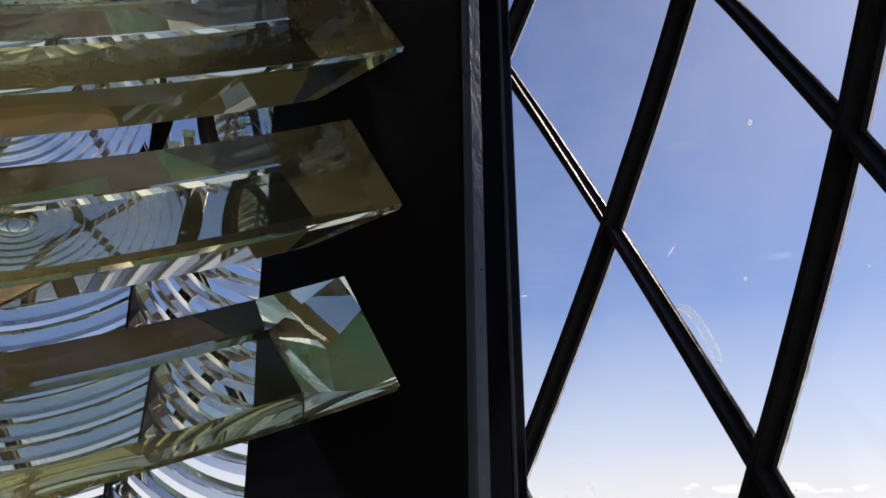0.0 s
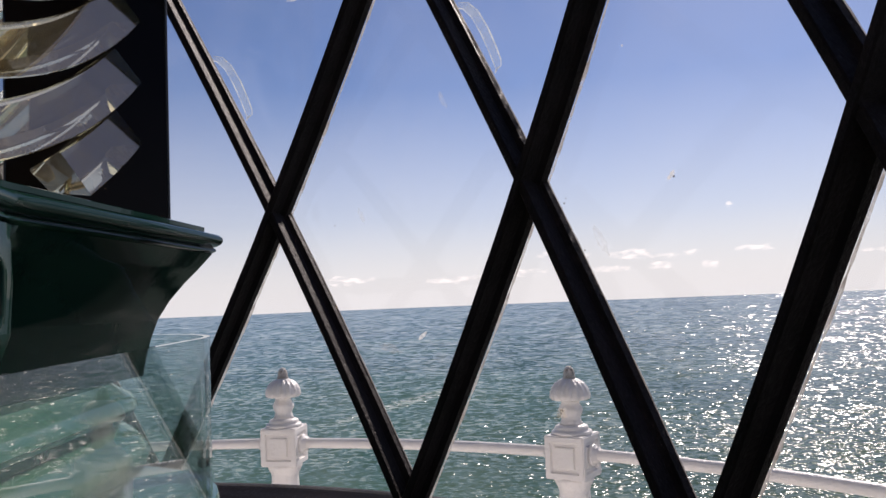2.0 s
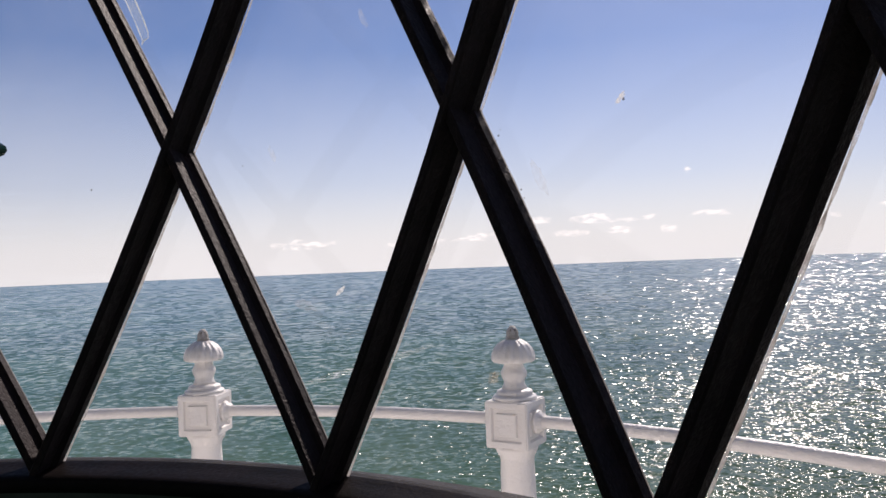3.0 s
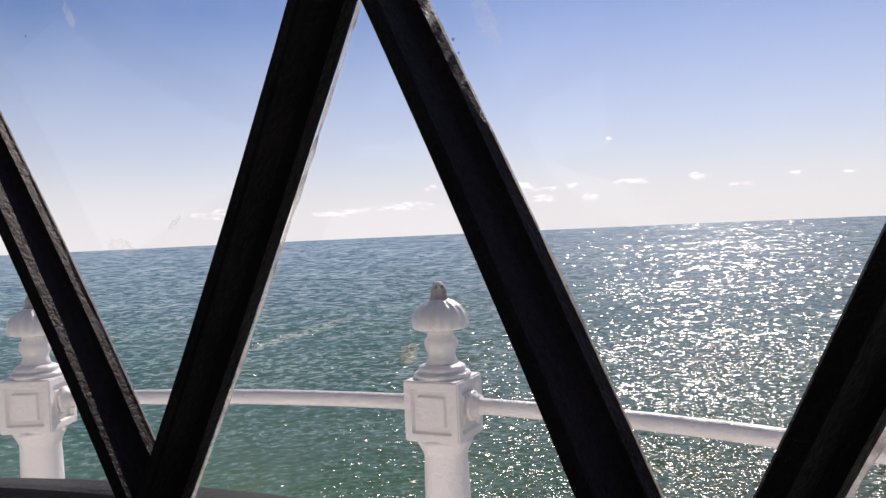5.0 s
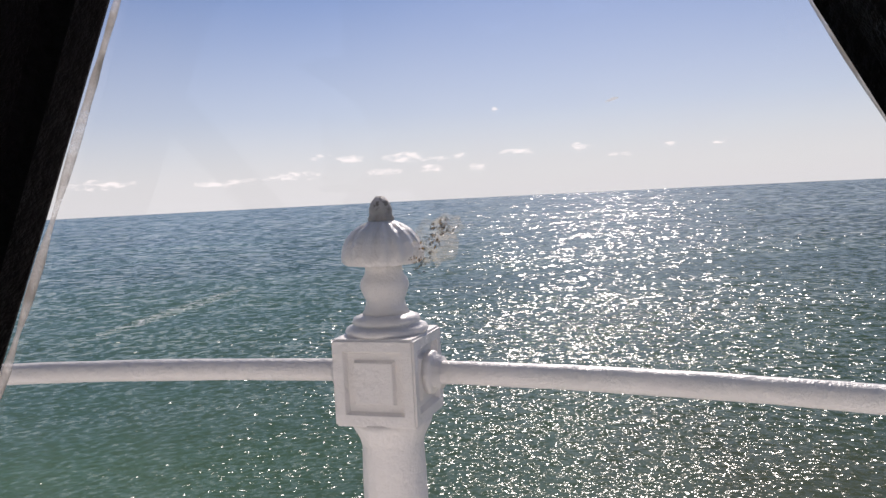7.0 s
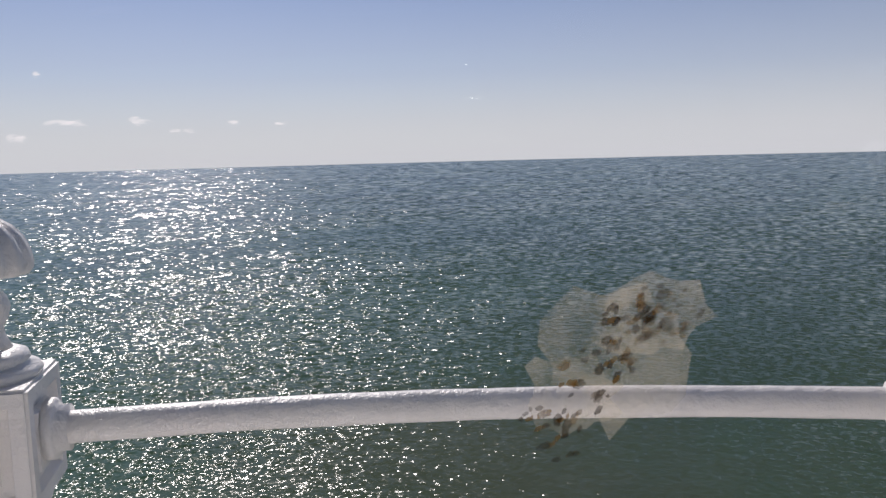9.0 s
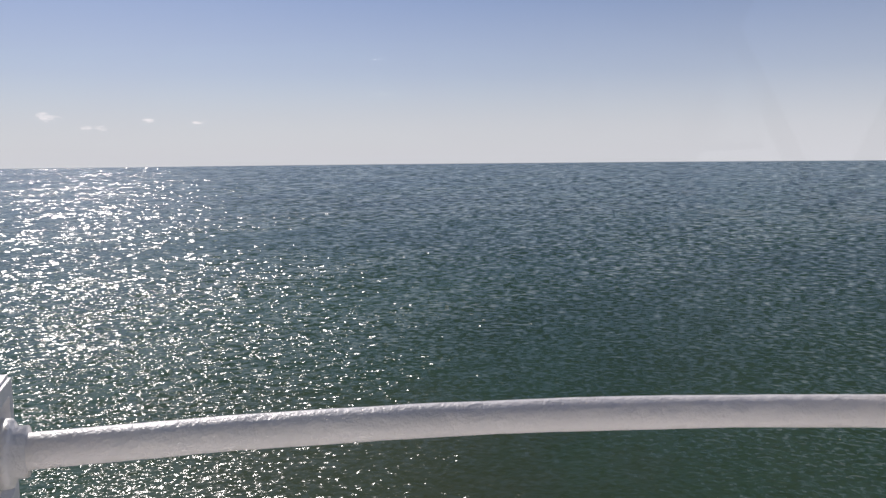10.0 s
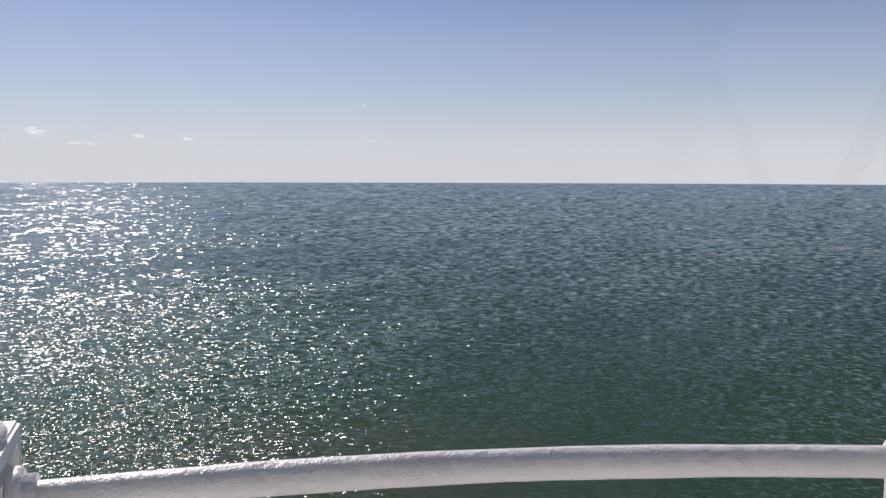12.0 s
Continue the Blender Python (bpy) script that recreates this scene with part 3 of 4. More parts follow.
# sealant strips beside the falling bars, one to a bay, and dried splashes on the panes
def strip_mesh():
    line = [(35.6, 2.300), (36.3, 2.292), (37.1, 2.262), (37.9, 2.210), (38.6, 2.150), (39.05, 2.105), (39.1, 2.088), (38.8, 2.086)]
    verts, faces = [], []
    for i, (a, z) in enumerate(line):
        w = 0.10 + 0.26 * math.sin(math.pi * i / (len(line) - 1)) ** 0.5
        for q in (-1.0, -0.74, 0.0, 0.74, 1.0):
            verts.append(cyl(R + 0.029 - 0.003 * (1 - q * q), radians(a + w * q), z + 0.008 * q))
    for i in range(len(line) - 1):
        for q in range(4):
            faces.append((i * 5 + q, i * 5 + q + 1, i * 5 + q + 6, i * 5 + q + 5))
    me = mesh_of("sealant_strip", verts, faces, SEAL, True)
    me.materials.append(SEALEDGE)
    for i, p in enumerate(me.polygons):
        p.material_index = 1 if i % 4 in (0, 3) or i >= len(faces) - 4 else 0
    return me


strip = strip_mesh()
for k in range(15):
    ob = part_mesh("sealant_strip", strip, glazing, "clear curved strip of sealant")
    ob.rotation_euler = (0, 0, -k * STEP)
    ob.visible_shadow = False


def splash(name, az, z, w, h, tilt, seed, material, label, depth=0.0285):
    """An irregular flat patch on the inner face of the glass; w, h in metres."""
    rnd = random.Random(seed)
    n, verts = 22, []
    c, s = math.cos(radians(tilt)), math.sin(radians(tilt))
    for i in range(n):
        t = 2 * math.pi * i / n
        r = 0.62 + 0.38 * rnd.random()
        x, y = w / 2 * r * math.cos(t), h / 2 * r * math.sin(t)
        verts.append(cyl(R + depth, radians(az) + (x * c - y * s) / R, z + x * s + y * c))
    ob = part_mesh(name, mesh_of(name, verts, [tuple(range(n))], material), glazing, label)
    ob.visible_shadow = False


for i, (az, z, w, h, tilt) in enumerate([(45.0, 2.837, 0.020, 0.026, 0), (42.47, 2.333, 0.016, 0.017, 0), (52.98, 2.262, 0.010, 0.010, 0), (35.9, 2.502, 0.008, 0.050, -40),
                                         (35.5, 2.490, 0.006, 0.030, -40), (52.63, 1.725, 0.034, 0.014, 40), (31.1, 1.370, 0.040, 0.014, 38), (19.5, 2.45, 0.050, 0.008, -5),
                                         (44.4, 2.62, 0.006, 0.006, 0), (49.5, 2.05, 0.007, 0.007, 0), (45.78, 1.2415, 0.0075, 0.0018, 12)]):
    splash("white_splash", az, z, w, h, tilt, i, CHALK, "dried white splash on the glass")
for i, (az, z, w, h, tilt) in enumerate([(25.7, 1.735, 0.020, 0.060, 25), (33.85, 2.04, 0.020, 0.070, 25), 
                                         (28.0, 1.335, 0.10, 0.03, -15), (47.0, 1.60, 0.03, 0.10, 30)]):
    splash("salt_smear", az, z, w, h, tilt, 40 + i, HAZE, "thin greyish salt smear on the glass")
AZ_L, Z_L = 43.18, 1.183
for i, (x, z, w, h, tilt) in enumerate([(-0.003, -0.008, 0.032, 0.032, 20), (0.003, 0.000, 0.024, 0.018, 10), (-0.011, -0.014, 0.020, 0.018, -20)]):
    splash("lime_patch", AZ_L + math.degrees(x / R), Z_L + z, w, h, tilt, 60 + i, LIME, "tan patch of bird lime on the glass", 0.0292 - 0.0004 * i)
rnd = random.Random(7)
# two crusted clusters and a scatter between them: middle, spread, count
for cx, cz, sx, sz, count in ((0.0025, 0.000, 0.0085, 0.0055, 62), (-0.0130, -0.0180, 0.0075, 0.0070, 34), (-0.0060, -0.0090, 0.0070, 0.0060, 22)):
    for i in range(count):
        a, q = rnd.uniform(0, 2 * math.pi), rnd.random() ** 0.6
        x, z = cx + sx * q * math.cos(a) + 0.25 * sz * q * math.sin(a), cz + sz * q * math.sin(a)
        d = rnd.uniform(0.0008, 0.0024)
        splash("lime_speck", AZ_L + math.degrees(x / R), Z_L + z, d * rnd.uniform(1.0, 1.9), d * 0.8, rnd.uniform(10, 80), rnd.randrange(9999), OCHRE if rnd.random() < 0.62 else SAFFRON, "crusty brown speck of bird lime", 0.0272 - 0.0004 * rnd.random())
for i, (az, z, d) in enumerate([(44.2, 1.700, 0.007), (44.35, 1.712, 0.005), (44.0, 1.690, 0.004), (45.7, 1.578, 0.006), (45.9, 1.560, 0.004), (23.1, 1.712, 0.005), (10.1, 1.678, 0.007), (52.8, 1.722, 0.008)]):
    splash("brown_speck", az, z, d, d, 0, 130 + i, OCHRE, "brown speck of bird lime")

# ---------------------------------------------------------------- gallery railing
B = 0.079
ZT, ZB, ZTIP = Z_SILL + 0.048, Z_SILL - 0.112, Z_SILL + 0.3005


def post_thing():
    """A cast post, base at its own origin on the deck, front face towards -y."""
    base = empty("gallery_post")
    z = -0.226
    # shaft with plinth
    prof = [(0.0, z), (0.11, z), (0.11, z + 0.05), (0.085, z + 0.08), (0.068, z + 0.14), (0.060, ZB - 0.10), (0.058, ZB - 0.05), (0.062, ZB - 0.035), (0.074, ZB - 0.012), (0.078, ZB + 0.002), (0.0, ZB + 0.002)]
    part_mesh("shaft", mesh_of("shaft", *lathe(prof, 28), WHITE, True), base)
    # block with a sunk square panel in each face
    bm = box_bm(2 * B, 2 * B, ZT - ZB, (0, 0, (ZT + ZB) / 2))
    sides = [f for f in bm.faces if abs(f.normal.z) < 0.5]
    bmesh.ops.inset_individual(bm, faces=sides, thickness=0.031)
    bmesh.ops.inset_individual(bm, faces=sides, thickness=0.006, depth=-0.012)
    bmesh.ops.inset_individual(bm, faces=sides, thickness=0.019)
    bmesh.ops.inset_individual(bm, faces=sides, thickness=0.005, depth=0.010)
    edges = [e for e in bm.edges if all(abs(abs(v.co.x) - B) < 1e-4 and abs(abs(v.co.y) - B) < 1e-4 for v in e.verts) or
             all(abs(v.co.z - ZT) < 1e-4 or abs(v.co.z - ZB) < 1e-4 for v in e.verts)]
    bmesh.ops.bevel(bm, geom=edges, offset=0.004, segments=2, affect="EDGES")
    part("block", bm, WHITE, base)
    # moulded base of the finial
    k = ZT
    prof = [(0.0, k - 0.001), (0.074, k - 0.001), (0.078, k + 0.006), (0.074, k + 0.013), (0.060, k + 0.016), (0.064, k + 0.022), (0.061, k + 0.030), (0.046, k + 0.036), (0.0, k + 0.036)]
    part_mesh("moulding", mesh_of("moulding", *lathe(prof, 32), WHITE, True), base)
    prof = [(0.0, k + 0.035), (0.045, k + 0.035), (0.038, k + 0.050), (0.036, k + 0.062), (0.042, k + 0.075), (0.046, k + 0.088), (0.043, k + 0.100), (0.036, k + 0.110), (0.034, k + 0.120), (0.037, k + 0.132), (0.0, k + 0.132)]
    part_mesh("neck", mesh_of("neck", *lathe(prof, 28), WHITE, True), base)
    # fluted dome
    n, rows_, verts, faces = 64, 12, [], []
    prof = [(0.030, 0.129), (0.054, 0.127), (0.069, 0.129), (0.075, 0.135), (0.0755, 0.146), (0.073, 0.160), (0.066, 0.176), (0.054, 0.190), (0.038, 0.201), (0.022, 0.208)]
    for i in range(n):
        a = 2 * math.pi * i / n
        flute = abs(math.cos(a * 8))
        for j, (r, h) in enumerate(prof):
            amt = 0.0 if j in (0, len(prof) - 1) else 0.0042
            verts.append(cyl(r - amt * (1 - flute) ** 2 * 1.6 + amt * 0.35, a, k + h))
    m = len(prof)
    for i in range(n):
        j = (i + 1) % n
        for q in range(m - 1):
            faces.append((i * m + q, i * m + q + 1, j * m + q + 1, j * m + q))
    faces.append(tuple(i * m for i in range(n)))
    faces.append(tuple(i * m + m - 1 for i in reversed(range(n))))
    part_mesh("dome", mesh_of("dome", verts, faces, WHITE, True), base)
    t = k + 0.206
    prof = [(0.0, t), (0.023, t), (0.025, t + 0.006), (0.021, t + 0.013), (0.022, t + 0.022), (0.017, t + 0.036), (0.008, t + 0.047), (0.0, ZTIP)]
    part_mesh("tip", mesh_of("tip", *lathe(prof, 20), TIPP, True), base, "grey bud tip, weathered and painted darker as if backlit")
    # collars where the rail enters
    for s in (-1, 1):
        prof = [(0.0, 0.0), (0.040, 0.0), (0.040, 0.010), (0.036, 0.014), (0.030, 0.015), (0.030, 0.028), (0.0, 0.028)]
        v, f = lathe(prof, 22)
        rot = Matrix.Translation((s * (B - 0.001), 0, Z_RAIL)) @ Matrix.Rotation(s * math.pi / 2, 4, "Y")
        part_mesh("collar", mesh_of("collar", [rot @ q for q in v], f, WHITE, True), base)
    return tagged(base, "white painted cast-iron gallery post with fluted finial", "railing post", "gallery railing posts")


post = post_thing()
POSTS = 15
POST_AT = [POST_AZ + k * STEP for k in range(POSTS)]
for k, az in enumerate(POST_AT):
    m = Matrix.Translation(cyl(R_RAIL, az, 0)) @ Matrix.Rotation(-az, 4, "Z")
    if k == 0:
        post.matrix_world = m
    else:
        copy_thing(post, m)


def rail_mesh():
    """One span of tube between two posts, a little lumpy with old paint."""
    gap = (B + 0.012) / R_RAIL
    n, k, verts, faces = 70, 18, [], []
    for i in range(n + 1):
        az = gap + (STEP - 2 * gap) * i / n
        for q in range(k):
            a = 2 * math.pi * q / k
            lump = 1 + 0.05 * noise.noise(Vector((az * 30, math.cos(a) * 1.2, math.sin(a) * 1.2))) + 0.02 * noise.noise(Vector((az * 140, math.cos(a) * 3, math.sin(a) * 3)))
            rr = RAIL_R * lump
            verts.append(cyl(R_RAIL + rr * math.cos(a), az, Z_RAIL + rr * math.sin(a)))
    for i in range(n):
        for q in range(k):
            w = (q + 1) % k
            faces.append((i * k + q, i * k + w, (i + 1) * k + w, (i + 1) * k + q))
    faces += [tuple(range(k)), tuple(reversed([n * k + q for q in range(k)]))]
    return mesh_of("handrail", verts, faces, WHITE, True)


rail = rail_mesh()
for az in POST_AT:
    ob = part_mesh("handrail", rail)
    ob.rotation_euler = (0, 0, -az)
    tagged(ob, "thick curved white painted iron handrail with lumpy old paint", "handrail", "gallery handrail spans")

# ---------------------------------------------------------------- optic: six-sided, about its own axis
AXIS = Vector((-0.206, -0.112, 0))
APO, TURN = 1.111, radians(114.8)      # distance of the glass faces from the axis; bearing of one corner
SIDE = 2 * APO * math.tan(radians(30))
V_A, V_B = cyl(APO / math.cos(radians(30)), TURN, 0), cyl(APO / math.cos(radians(30)), TURN - radians(60), 0)
ALONG = (V_B - V_A).normalized()
INWARD = Vector((-ALONG.y, ALONG.x, 0))


def on_face(u, w, z):
    """A point of the first face: u along it, w inwards from it."""
    p = V_A + ALONG * u + INWARD * w
    return Vector((p.x, p.y, z))


# plan of the turntable's edge along one side: lugs at the corners, a slight bow between
EDGE_U, EDGE_O = (0.0, 0.05, 0.10, 0.20, 0.30, 0.38, 0.46, 0.56, 0.66, 0.76, 0.835, 0.865, SIDE), (0.068, 0.030, 0.000, -0.006, 0.004, 0.015, 0.024, 0.028, 0.026, 0.018, 0.006, 0.006, 0.068)


def edge_out(k, u):
    """One corner, where sides 5 and 0 meet, has hardly any lug."""
    o = float(np.interp(u, EDGE_U, EDGE_O))
    if k == 0 and u < 0.10:
        o = -0.012 + 0.12 * u
    if k == 5 and u > 0.865:
        o = float(np.interp(u, (0.865, SIDE), (0.006, -0.012)))
    return o


def side_point(k, u, z, o):
    """A point at u along side k, o outside the glass face, stretched so that the sides meet at the corners."""
    ext = o * math.tan(radians(30))
    p = V_A + ALONG * (-ext + u / SIDE * (SIDE + 2 * ext)) - INWARD * o
    return Matrix.Rotation(radians(60) * k, 3, "Z") @ Vector((p.x, p.y, z))


def table_lathe(profile):
    """A moulding that follows the turntable's edge; profile: (distance from the edge, height)."""
    us = sorted(set([round(SIDE * i / 26, 4) for i in range(26)] + [u for u in EDGE_U if u < SIDE]))
    m, k = 6 * len(us), len(profile)
    verts = [side_point(q, u, z, edge_out(q, u) * min(1.0, max(0.0, 1 + o / 0.25)) + o) for o, z in profile for q in range(6) for u in us]
    return verts, [(q * m + i, q * m + (i + 1) % m, ((q + 1) % k) * m + (i + 1) % m, ((q + 1) % k) * m + i) for q in range(k) for i in range(m)]


def hex_lathe(profile, fillet, closed=True, arc=6, flat=10):
    """A six-sided moulding with rounded corners; profile: (distance outside the glass faces, height)."""
    rings = []
    for o, z in profile:
        ring, rc = [], fillet + max(0.0, o) * 0.3
        for q in range(6):
            a = TURN - q * radians(60)
            c = cyl((APO + o - rc) / math.cos(radians(30)), a, z)
            ring += [c + cyl(rc, a + radians(30 - 60 * i / arc), 0) for i in range(arc + 1)]
        full = []
        for i, p in enumerate(ring):
            full.append(p)
            if i % (arc + 1) == arc:
                nxt = ring[(i + 1) % len(ring)]
                full += [p.lerp(nxt, t / flat) for t in range(1, flat)]
        rings.append(full)
    m, k = len(rings[0]), len(rings)
    faces = [(q * m + i, q * m + (i + 1) % m, ((q + 1) % k) * m + (i + 1) % m, ((q + 1) % k) * m + i) for q in range(k if closed else k - 1) for i in range(m)]
    return [v for r in rings for v in r], faces


def hex_part(name, profile, fillet, material, parent, closed=True, smooth=True, label="", sharp=40):
    bm = bmesh.new()
    me = mesh_of("tmp", *(hex_lathe(profile, fillet, closed) if fillet else table_lathe(profile)), material)
    bm.from_mesh(me)
    bpy.data.meshes.remove(me)
    ob = part(name, bm, material, parent, label, smooth)
    ob.data.set_sharp_from_angle(angle=radians(sharp))
    return ob


table = empty("turntable", Matrix.Translation(AXIS))
tagged(table, "dark green gloss-painted six-sided turntable carrying the lens", "turntable")
hex_part("deck_plate", [(-0.40, 1.5885), (-0.021, 1.5885), (-0.018, 1.5870), (-0.018, 1.5815), (-0.025, 1.5795), (-0.40, 1.5795)], 0, GREEN, table, sharp=50)
hex_part("rim", [(-0.30, 1.5793), (-0.019, 1.5793), (-0.010, 1.5785), (-0.004, 1.5760), (-0.0005, 1.5720), (0.0, 1.5675), (-0.002, 1.5630), (-0.007, 1.5595), (-0.010, 1.5580), (-0.0075, 1.5563), (-0.0070, 1.5530),
                 (-0.012, 1.5495), (-0.08, 1.5485), (-0.30, 1.5485)], 0, GREEN, table, sharp=50)
LUG = [(-0.098, 1.385), (-0.094, 1.410), (-0.088, 1.435), (-0.080, 1.460), (-0.066, 1.485), (-0.048, 1.509), (-0.032, 1.527), (-0.014, 1.5494)]
DRUM = [(-0.090, 1.385), (-0.060, 1.400), (-0.034, 1.415), (-0.016, 1.432), (-0.008, 1.455), (-0.006, 1.500), (-0.007, 1.530), (-0.010, 1.5494)]
PORTS = [(0.120, 0.350, 1.440, 1.526), (0.630, 0.805, 1.458, 1.521)]


def skirt_out(u, z):
    """Hollow under the corner lugs, nearly upright along the drum between them."""
    a, b = (float(np.interp(z, [q[1] for q in t], [q[0] for q in t])) for t in (LUG, DRUM))
    return a + (b - a) * float(np.interp(u, (0.06, 0.09, 0.842, 0.872), (0, 1, 1, 0)))


def skirt_point(k, u, z, o):
    return side_point(k, u, z, edge_out(k, u) + o)


def skirt_mesh(side):
    """One side of the skirt, with its ports cut through."""
    us = sorted(set([round(SIDE * i / 24, 4) for i in range(24)] + [SIDE, 0.842, 0.872, 0.06, 0.09] + [u for p in PORTS for u in p[:2]] + list(EDGE_U)))
    zs = sorted(set([z for _, z in LUG + DRUM] + [z for p in PORTS for z in p[2:]] + [1.422, 1.448, 1.472, 1.540]))
    n, m, verts, faces = len(us), len(zs), [], []

    def hole(i, j):
        u, z = (us[i] + us[i + 1]) / 2, (zs[j] + zs[j + 1]) / 2
        return any(p[0] < u < p[1] and p[2] < z < p[3] for p in PORTS)
    for thick in (0.0, 0.016):
        verts += [skirt_point(side, u, z, skirt_out(u, z) - thick) for u in us for z in zs]

    def ix(s, i, j):
        return s * n * m + i * m + j
    for i in range(n - 1):
        for j in range(m - 1):
            if hole(i, j):
                continue
            faces.append((ix(0, i, j), ix(0, i, j + 1), ix(0, i + 1, j + 1), ix(0, i + 1, j)))
            faces.append((ix(1, i, j), ix(1, i + 1, j), ix(1, i + 1, j + 1), ix(1, i, j + 1)))
            for di, dj, ends in ((-1, 0, ((0, 0), (0, 1))), (1, 0, ((1, 1), (1, 0))), (0, -1, ((1, 0), (0, 0))), (0, 1, ((0, 1), (1, 1)))):
                ii, jj = i + di, j + dj
                if 0 <= ii < n - 1 and (jj < 0 or jj >= m - 1 or hole(ii, jj)):
                    (a, b), (c, d) = ends
                    faces.append((ix(0, i + a, j + b), ix(0, i + c, j + d), ix(1, i + c, j + d), ix(1, i + a, j + b)))
    return mesh_of("skirt", verts, faces, GREEN)


for k in range(6):
    skirt = skirt_mesh(k)
    skirt.polygons.foreach_set("use_smooth", [True] * len(skirt.polygons))
    skirt.set_sharp_from_angle(angle=radians(35))
    part_mesh("skirt", skirt, table)


def lip_mesh(u0, u1, z0, z1):
    """A raised rounded lip round one port."""
    pts, rad, k = [], 0.016, 8
    um, zm, hw, hz = (u0 + u1) / 2, (z0 + z1) / 2, (u1 - u0) / 2 - 0.001, (z1 - z0) / 2 - 0.001
    for cx, cz, s in ((1, 1, 0), (-1, 1, 1), (-1, -1, 2), (1, -1, 3)):
        for q in range(6):
            t = (s + q / 5) * math.pi / 2
            pts.append((cx * (hw - rad) + rad * math.cos(t), cz * (hz - rad) + rad * math.sin(t)))
    verts, faces, n = [], [], len(pts)
    for i, (u, v) in enumerate(pts):
        d = Vector((pts[(i + 1) % n][0] - pts[i - 1][0], pts[(i + 1) % n][1] - pts[i - 1][1])).normalized()
        for q in range(k):
            t = 2 * math.pi * q / k
            off = 0.008 * math.cos(t)
            z = zm + v - d.x * off
            verts.append(skirt_point(0, um + u + d.y * off, z, skirt_out(um + u, z) - 0.003 + 0.011 * math.sin(t)))
    for i in range(n):
        for q in range(k):
            j, w = (i + 1) % n, (q + 1) % k
            faces.append((i * k + q, i * k + w, j * k + w, j * k + q))
    return mesh_of("port_lip", verts, faces, GREEN, True)


for p in PORTS:
    me = lip_mesh(*p)
    for k in range(6):
        ob = part_mesh("port_lip", me, table)
        ob.rotation_euler = (0, 0, radians(60) * k)
# capped pegs on the rim, flat packing strips and their black stops
peg_prof = [(0.0, 1.5888), (0.0205, 1.5888), (0.0205, 1.592), (0.0165, 1.593), (0.0165, 1.610), (0.019, 1.611), (0.019, 1.618), (0.0175, 1.619), (0.0, 1.619)]
peg_me = mesh_of("peg", [v + on_face(0.545, 0.002, 0) for v in lathe(peg_prof, 28)[0]], lathe(peg_prof, 28)[1], DARKIRON)
strip_bm = [box_bm(0.232, 0.026, 0.0080, (0, 0, 0), 0.0012, 1), box_bm(0.018, 0.028, 0.0115, (0, 0, 0), 0.002, 1)]
frame0 = Matrix((ALONG, INWARD, Vector((0, 0, 1)))).transposed().to_4x4()
packs = []
for bm, u, z, mat, nm in ((strip_bm[0], 0.262, 1.5927, GREY, "packing_strip"), (strip_bm[1], 0.136, 1.5944, DARKIRON, "stop_block")):
    bmesh.ops.transform(bm, matrix=Matrix.Translation(on_face(u, 0.034, z)) @ frame0, verts=bm.verts)
    packs.append(part(nm, bm, mat, table, "flat grey metal packing strip" if nm == "packing_strip" else "small black iron stop block"))
part_mesh("peg", peg_me, table, "black capped iron peg")
for k in range(1, 6):
    for src, lab in [(o.data, o["label"]) for o in packs] + [(peg_me, "black capped iron peg")]:
        ob = part_mesh(src.name.split(".")[0], src, table, lab)
        ob.rotation_euler = (0, 0, radians(60) * k)

# ---------------------------------------------------------------- pedestal below, with glass draught shield
pedestal = empty("lens_pedestal", Matrix.Translation(AXIS))
tagged(pedestal, "pale green moulded iron lens pedestal standing on the floor", "pedestal")
ped = [(-0.40, 1.3845), (-0.034, 1.3845), (-0.030, 1.380), (-0.022, 1.374), (-0.014, 1.369), (-0.008, 1.362), (-0.006, 1.354), (-0.011, 1.347), (-0.021, 1.343), (-0.024, 1.332), (-0.017, 1.327), (-0.006, 1.318),
       (0.003, 1.306), (0.006, 1.294), (0.003, 1.282), (-0.006, 1.271), (-0.018, 1.264), (-0.022, 1.252), (-0.022, 1.240), (0.082, 1.236), (0.084, 1.229), (0.080, 1.220), (-0.05, 1.214), (-0.10, 1.12), (-0.18, 0.9), (-0.24, 0.6),
       (-0.24, 0.25), (-0.12, 0.12), (0.0, 0.09), (0.0, 0.0), (-0.40, 0.0)]
hex_part("body", ped, 0.26, PALEGREEN, pedestal, False)
shield = empty("glass_shield", Matrix.Translation(AXIS))
tagged(shield, "clear curved glass shield round the green pedestal", "glass shield")
sheet_v = hex_lathe([(0.071, 1.2365), (0.078, 1.2365), (0.078, 1.436), (0.071, 1.436)], 0.28, True, 12, 6)[0]
per = len(sheet_v) // 4 // 6
ring_n = len(sheet_v) // 4
